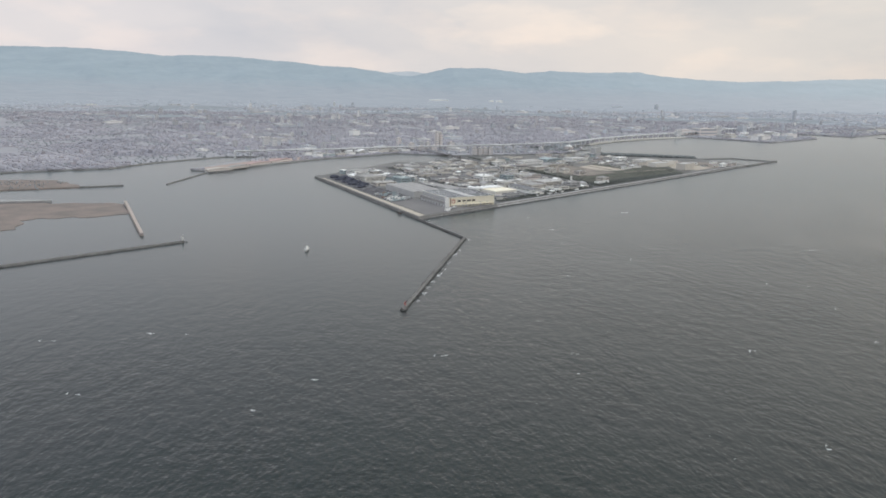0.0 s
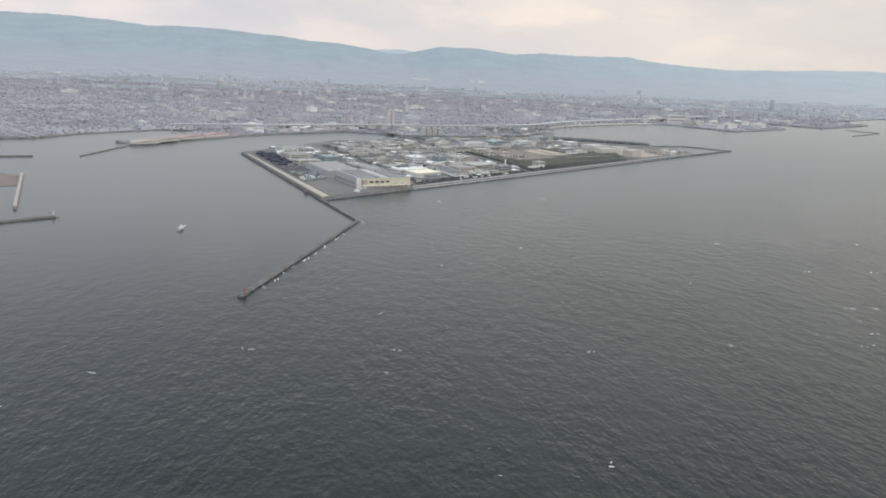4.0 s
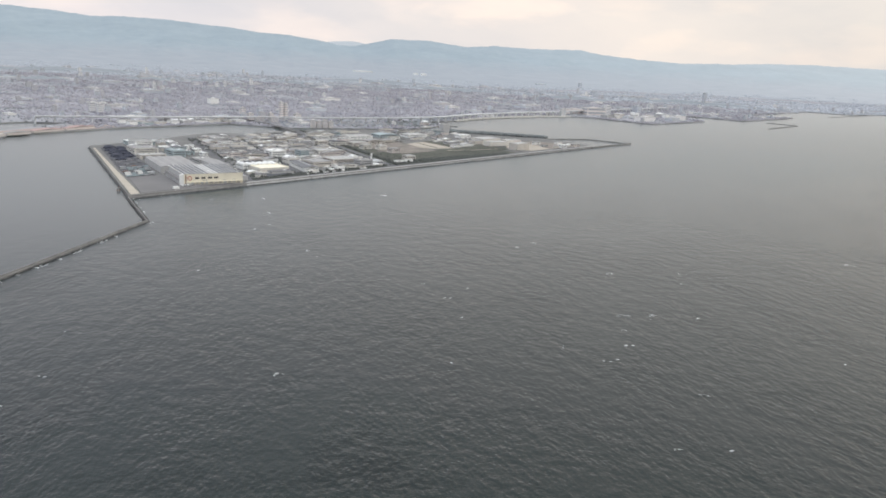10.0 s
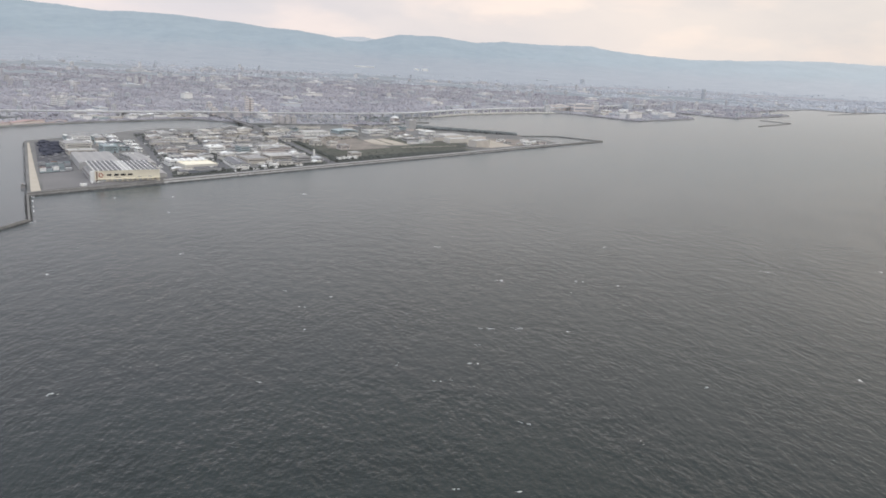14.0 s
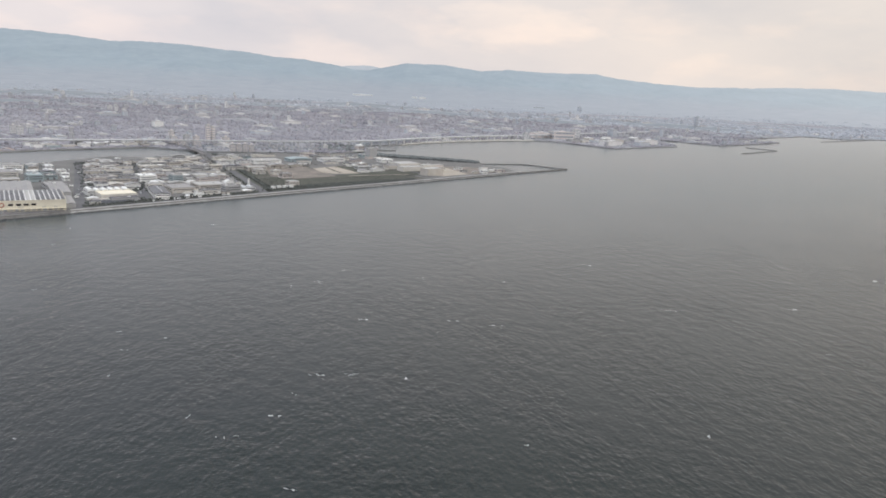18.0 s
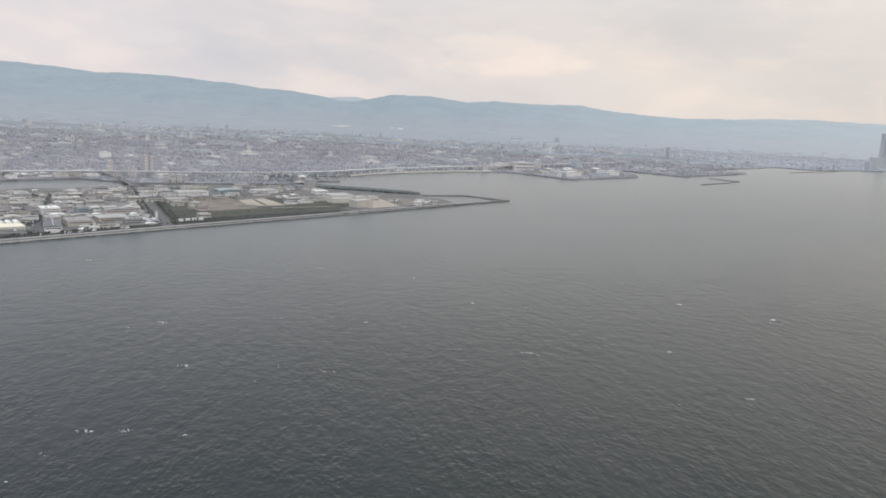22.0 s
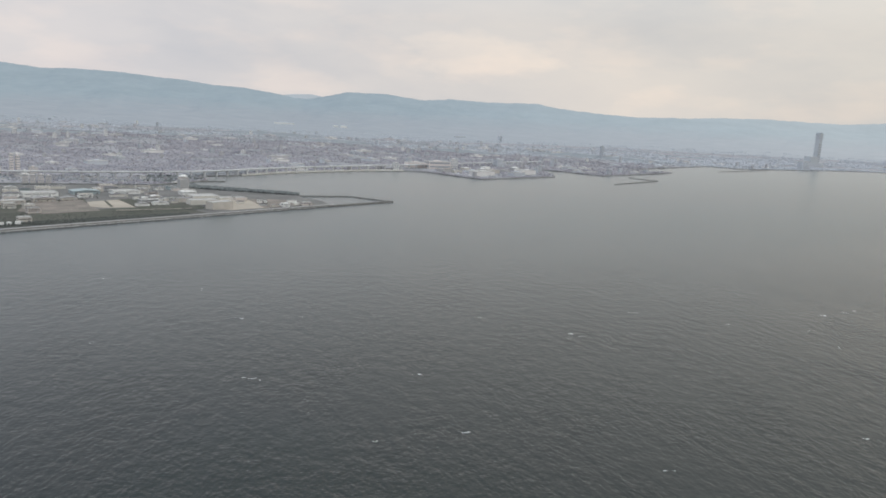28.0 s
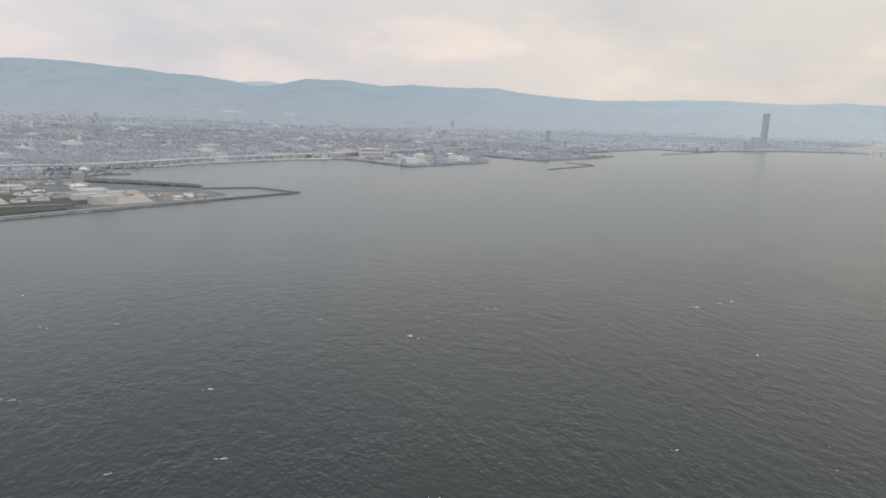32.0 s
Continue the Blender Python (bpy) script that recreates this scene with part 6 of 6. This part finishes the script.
def viaduct():
    th = thing("elevated_road", "pale concrete elevated expressway on rows of piers", "elevated road", 0, 0, 0)
    fine = []
    for i in range(len(VIA) - 1):
        p0, p1, p2, p3 = (Vector(VIA[max(min(k, len(VIA) - 1), 0)]) for k in (i - 1, i, i + 1, i + 2))
        for k in range(8):
            t = k / 8
            q = 0.5 * ((2 * p1) + (p2 - p0) * t + (2 * p0 - 5 * p1 + 4 * p2 - p3) * t * t + (3 * p1 - p0 - 3 * p2 + p3) * t ** 3)
            fine.append((q.x, q.y))
    stops = along(fine, 13.5)
    for (x0, y0, a0), (x1, y1, _) in zip(stops, stops[1:]):
        bm = bmesh.new()
        w = 2.6
        sweep(bm, [(x0, y0, 5.0), (x1, y1, 5.0)], [(-w, 0.75), (-w, 1.15), (-w + 0.18, 1.15), (-w + 0.18, 0.8), (w - 0.18, 0.8), (w - 0.18, 1.15), (w, 1.15), (w, 0.75), (w * 0.6, 0.0), (-w * 0.6, 0.0)])
        part("deck", bm, DECK, th)
    bm = bmesh.new()
    box(bm, -0.55, 0.55, -0.8, 0.8, -6, -0.8)
    sweep(bm, [(-0.6, 0), (0.6, 0)], [(-2.2, 0.0), (2.2, 0.0), (2.2, -0.4), (0.9, -0.9), (-0.9, -0.9), (-2.2, -0.4)])
    first = None
    for x, y, a in stops:
        if first is None:
            ob = first = part("pier", bm, DECK, th)
        else:
            ob = new("pier", first.data)
            ob.parent = th
        ob.matrix_basis = pose(x, y, 5.0, 0, 0, math.degrees(a))


viaduct()

# long bridge leaving the far shore over the water
th = thing("long_bridge", "long pale bridge on piers leaving the far shore", "bridge", 0, 0, 0)
stops = along([(1420, 1618), (1560, 1640), (1800, 1690)], 22)
for (x0, y0, a0), (x1, y1, _) in zip(stops, stops[1:]):
    bm = bmesh.new()
    sweep(bm, [(x0, y0, 6), (x1, y1, 6)], [(-3, 0.4), (-3, 1.2), (3, 1.2), (3, 0.4), (2, 0), (-2, 0)])
    part("deck", bm, DECK, th)
    bm = bmesh.new()
    box(bm, x0 - 0.8, x0 + 0.8, y0 - 1.6, y0 + 1.6, -2, 6)
    part("pier", bm, OFFWHITE, th)

# road bridge that carries the island's main road over the canal
th = thing("road_bridge", "low dark road bridge from the island over the canal", "bridge", 0, 0, 0)
BR = [(22, 674), (14, 690), (4, 706), (-7, 722), (-18, 737), (-33, 751), (-47, 764)]
for p, q in zip(BR, BR[1:]):
    bm = bmesh.new()
    sweep(bm, [(*p, 1.6), (*q, 1.6)], [(-2.2, 0.3), (-2.2, 0.7), (-2.0, 0.7), (-2.0, 0.35), (2.0, 0.35), (2.0, 0.7), (2.2, 0.7), (2.2, 0.3), (1.6, 0.0), (-1.6, 0.0)])
    part("deck", bm, YARD, th)
for p in BR[1:-1]:
    bm = bmesh.new()
    box(bm, p[0] - 0.6, p[0] + 0.6, p[1] - 1.2, p[1] + 1.2, -1, 1.6)
    part("pier", bm, CONCRETE, th)


# ---------------------------------------------------------------- ship, lights, surf
def ship():
    th = thing("ship", "small white motor vessel under way in the roadstead", "ship", -54, 303, 0, 264)
    L2 = 2.6
    bm = bmesh.new()
    ring = []
    for k in range(11):
        u = -1 + 2 * k / 10
        half = 0.55 * (1 - max(0, u) ** 2.6) * (0.9 + 0.1 * min(1, (1 + u) * 4))
        sheer = 0.55 + 0.28 * max(0, u) ** 2
        ring.append([bm.verts.new((u * L2, s * half * f, z)) for s, f, z in ((-1, 1, sheer), (-1, 0.8, 0.0), (-1, 0.4, -0.3), (1, 0.4, -0.3), (1, 0.8, 0.0), (1, 1, sheer))])
    for a, b in zip(ring, ring[1:]):
        for i in range(6):
            j = (i + 1) % 6
            bm.faces.new((a[i], a[j], b[j], b[i]))
    bm.faces.new(ring[0])
    bmesh.ops.recalc_face_normals(bm, faces=bm.faces[:])
    part("hull", bm, mat("ship_hull_paint", (0.42, 0.44, 0.45), (0.34, 0.35, 0.36), 0.5, 1, 5, 0.05), th, "weathered grey hull")
    for n, m, b in (("deckhouse", WHITE, (-1.6, 0.6, -0.42, 0.42, 0.5, 1.15)), ("bridge", WHITE, (-0.6, 0.4, -0.38, 0.38, 1.15, 1.65)), ("bridge_window", GLASSDARK, (0.38, 0.42, -0.34, 0.34, 1.36, 1.54)),
                    ("funnel", CREAM, (-1.3, -0.9, -0.16, 0.16, 1.15, 1.8)), ("hatch", GREYWALL, (0.9, 1.8, -0.3, 0.3, 0.55, 0.75))):
        bm = bmesh.new()
        box(bm, *b)
        bmesh.ops.bevel(bm, geom=bm.edges[:], offset=0.03, segments=1, affect="EDGES")
        part(n, bm, m, th)
    part("mast", tapered(bmesh.new(), -0.3, 0, 1.6, 2.7, 0.04, 0.02, 6), STEEL, th)
    for s in (-0.5, 0.5):
        bm = bmesh.new()
        box(bm, -2.4, 1.8, s - 0.02, s + 0.02, 0.78, 0.84)
        part("rail", bm, WHITE, th)


ship()


def beacon(x, y, z, m, h, label):
    th = thing("harbour_light", label, "beacon", x, y, z)
    part("tower", tapered(bmesh.new(), 0, 0, 0.2, h, 0.32, 0.2, 12), m, th)
    part("base", tapered(bmesh.new(), 0, 0, 0, 0.25, 0.6, 0.55, 12), CONCRETE, th)
    part("gallery", tapered(bmesh.new(), 0, 0, h, h + 0.08, 0.36, 0.36, 12), m, th)
    part("lantern", tapered(bmesh.new(), 0, 0, h + 0.08, h + 0.4, 0.16, 0.14, 10), GLASSDARK, th)
    part("cap", tapered(bmesh.new(), 0, 0, h + 0.4, h + 0.55, 0.2, 0.03, 10), m, th)


th = thing("mooring_dolphin", "small dark concrete mooring platform off the quay", "mooring platform", -21.2, 394.2, 0, 116)
bm = bmesh.new()
box(bm, -1.1, 1.1, -0.8, 0.8, 0.9, 1.5)
bmesh.ops.bevel(bm, geom=bm.edges[:], offset=0.06, segments=1, affect="EDGES")
part("platform", bm, WETCONCRETE, th)
for px in (-0.8, 0.8):
    for py in (-0.5, 0.5):
        part("pile", tapered(bmesh.new(), px, py, -2, 0.92, 0.14, 0.14, 8), RUST, th)
part("bollard", tapered(bmesh.new(), 0, 0, 1.48, 1.85, 0.16, 0.22, 10), RUST, th)

beacon(-106.6, 313.4, 0.8, WHITE, 1.7, "white harbour light on the breakwater's end")
beacon(-11.5, 226.3, 0.9, RED, 0.85, "red harbour light on the breakwater's end")
beacon(-165, 545.3, 0.5, WHITE, 1.4, "small white light at the quay")


def foam(name, label, spots, seed):
    """Thin ragged patches of foam lying on the water."""
    rng = np.random.default_rng(seed)
    V, Fc = [], []
    for x, y, ln, wd, a in spots:
        n = 9
        b = len(V)
        c, s = math.cos(a), math.sin(a)
        V.append((x, y, 0.10))
        for k in range(n):
            t = 6.283 * k / n
            q = rng.uniform(0.35, 1.0)
            u, v = ln * q * math.cos(t), wd * q * math.sin(t)
            V.append((x + u * c - v * s, y + u * s + v * c, 0.05))
        Fc += [(b, b + 1 + k, b + 1 + (k + 1) % n) for k in range(n)]
    return tagged(raw(name, V, Fc, [FOAM]), label, "foam", kind="stuff")


rng = np.random.default_rng(42)
caps = []
while len(caps) < 360:
    x, y = rng.uniform(-160, 520), 90 + 330 * rng.random() ** 1.1
    if x < -10 and y > 205 or x < 11 and y > 336 or (Vector((x, y)) - SEA_A).dot(Vector((EDGE.y, -EDGE.x))) < 4 and y > 360:
        continue
    for _ in range(rng.integers(1, 4) if rng.random() < 0.85 else 8):
        ln = rng.uniform(0.15, 0.75)
        caps.append((x + rng.normal() * 0.9, y + rng.normal() * 0.5, ln, ln * rng.uniform(0.1, 0.28), rng.normal() * 0.4 + 0.1))
foam("whitecaps", "scattered small whitecaps on the open sea", caps, 1)
surf = []
for x, y, a in along([(-11, 377), (10.4, 333.5), (-12, 224)], 0.7):
    if noise.noise(Vector((x / 5, y / 5, 3.3))) < 0.17:
        continue
    for _ in range(rng.integers(1, 4)):
        o = rng.uniform(1.2, 2.6)
        surf.append((x - math.sin(a) * o if y < 336 else x + 1.8, y + math.cos(a) * o * 0.3, rng.uniform(0.15, 0.62), rng.uniform(0.07, 0.24), a + rng.normal() * 0.4))
for x, y, a in along([isl(0, -3.2), isl(414, -3.2)], 2.5):
    if rng.random() < 0.3:
        surf.append((x, y, rng.uniform(0.2, 0.9), 0.14, a))
foam("surf", "white surf breaking along the breakwater and sea wall", surf, 2)
wake = [(-54 - 0.1 * t + rng.normal() * 0.15, 303 + 0.9 * t + rng.normal() * 0.15, 0.3 + 0.03 * t, 0.2, 1.6) for t in np.linspace(2.2, 9, 18)]
foam("ship_wake", "thin white wake behind the small ship", wake, 3)
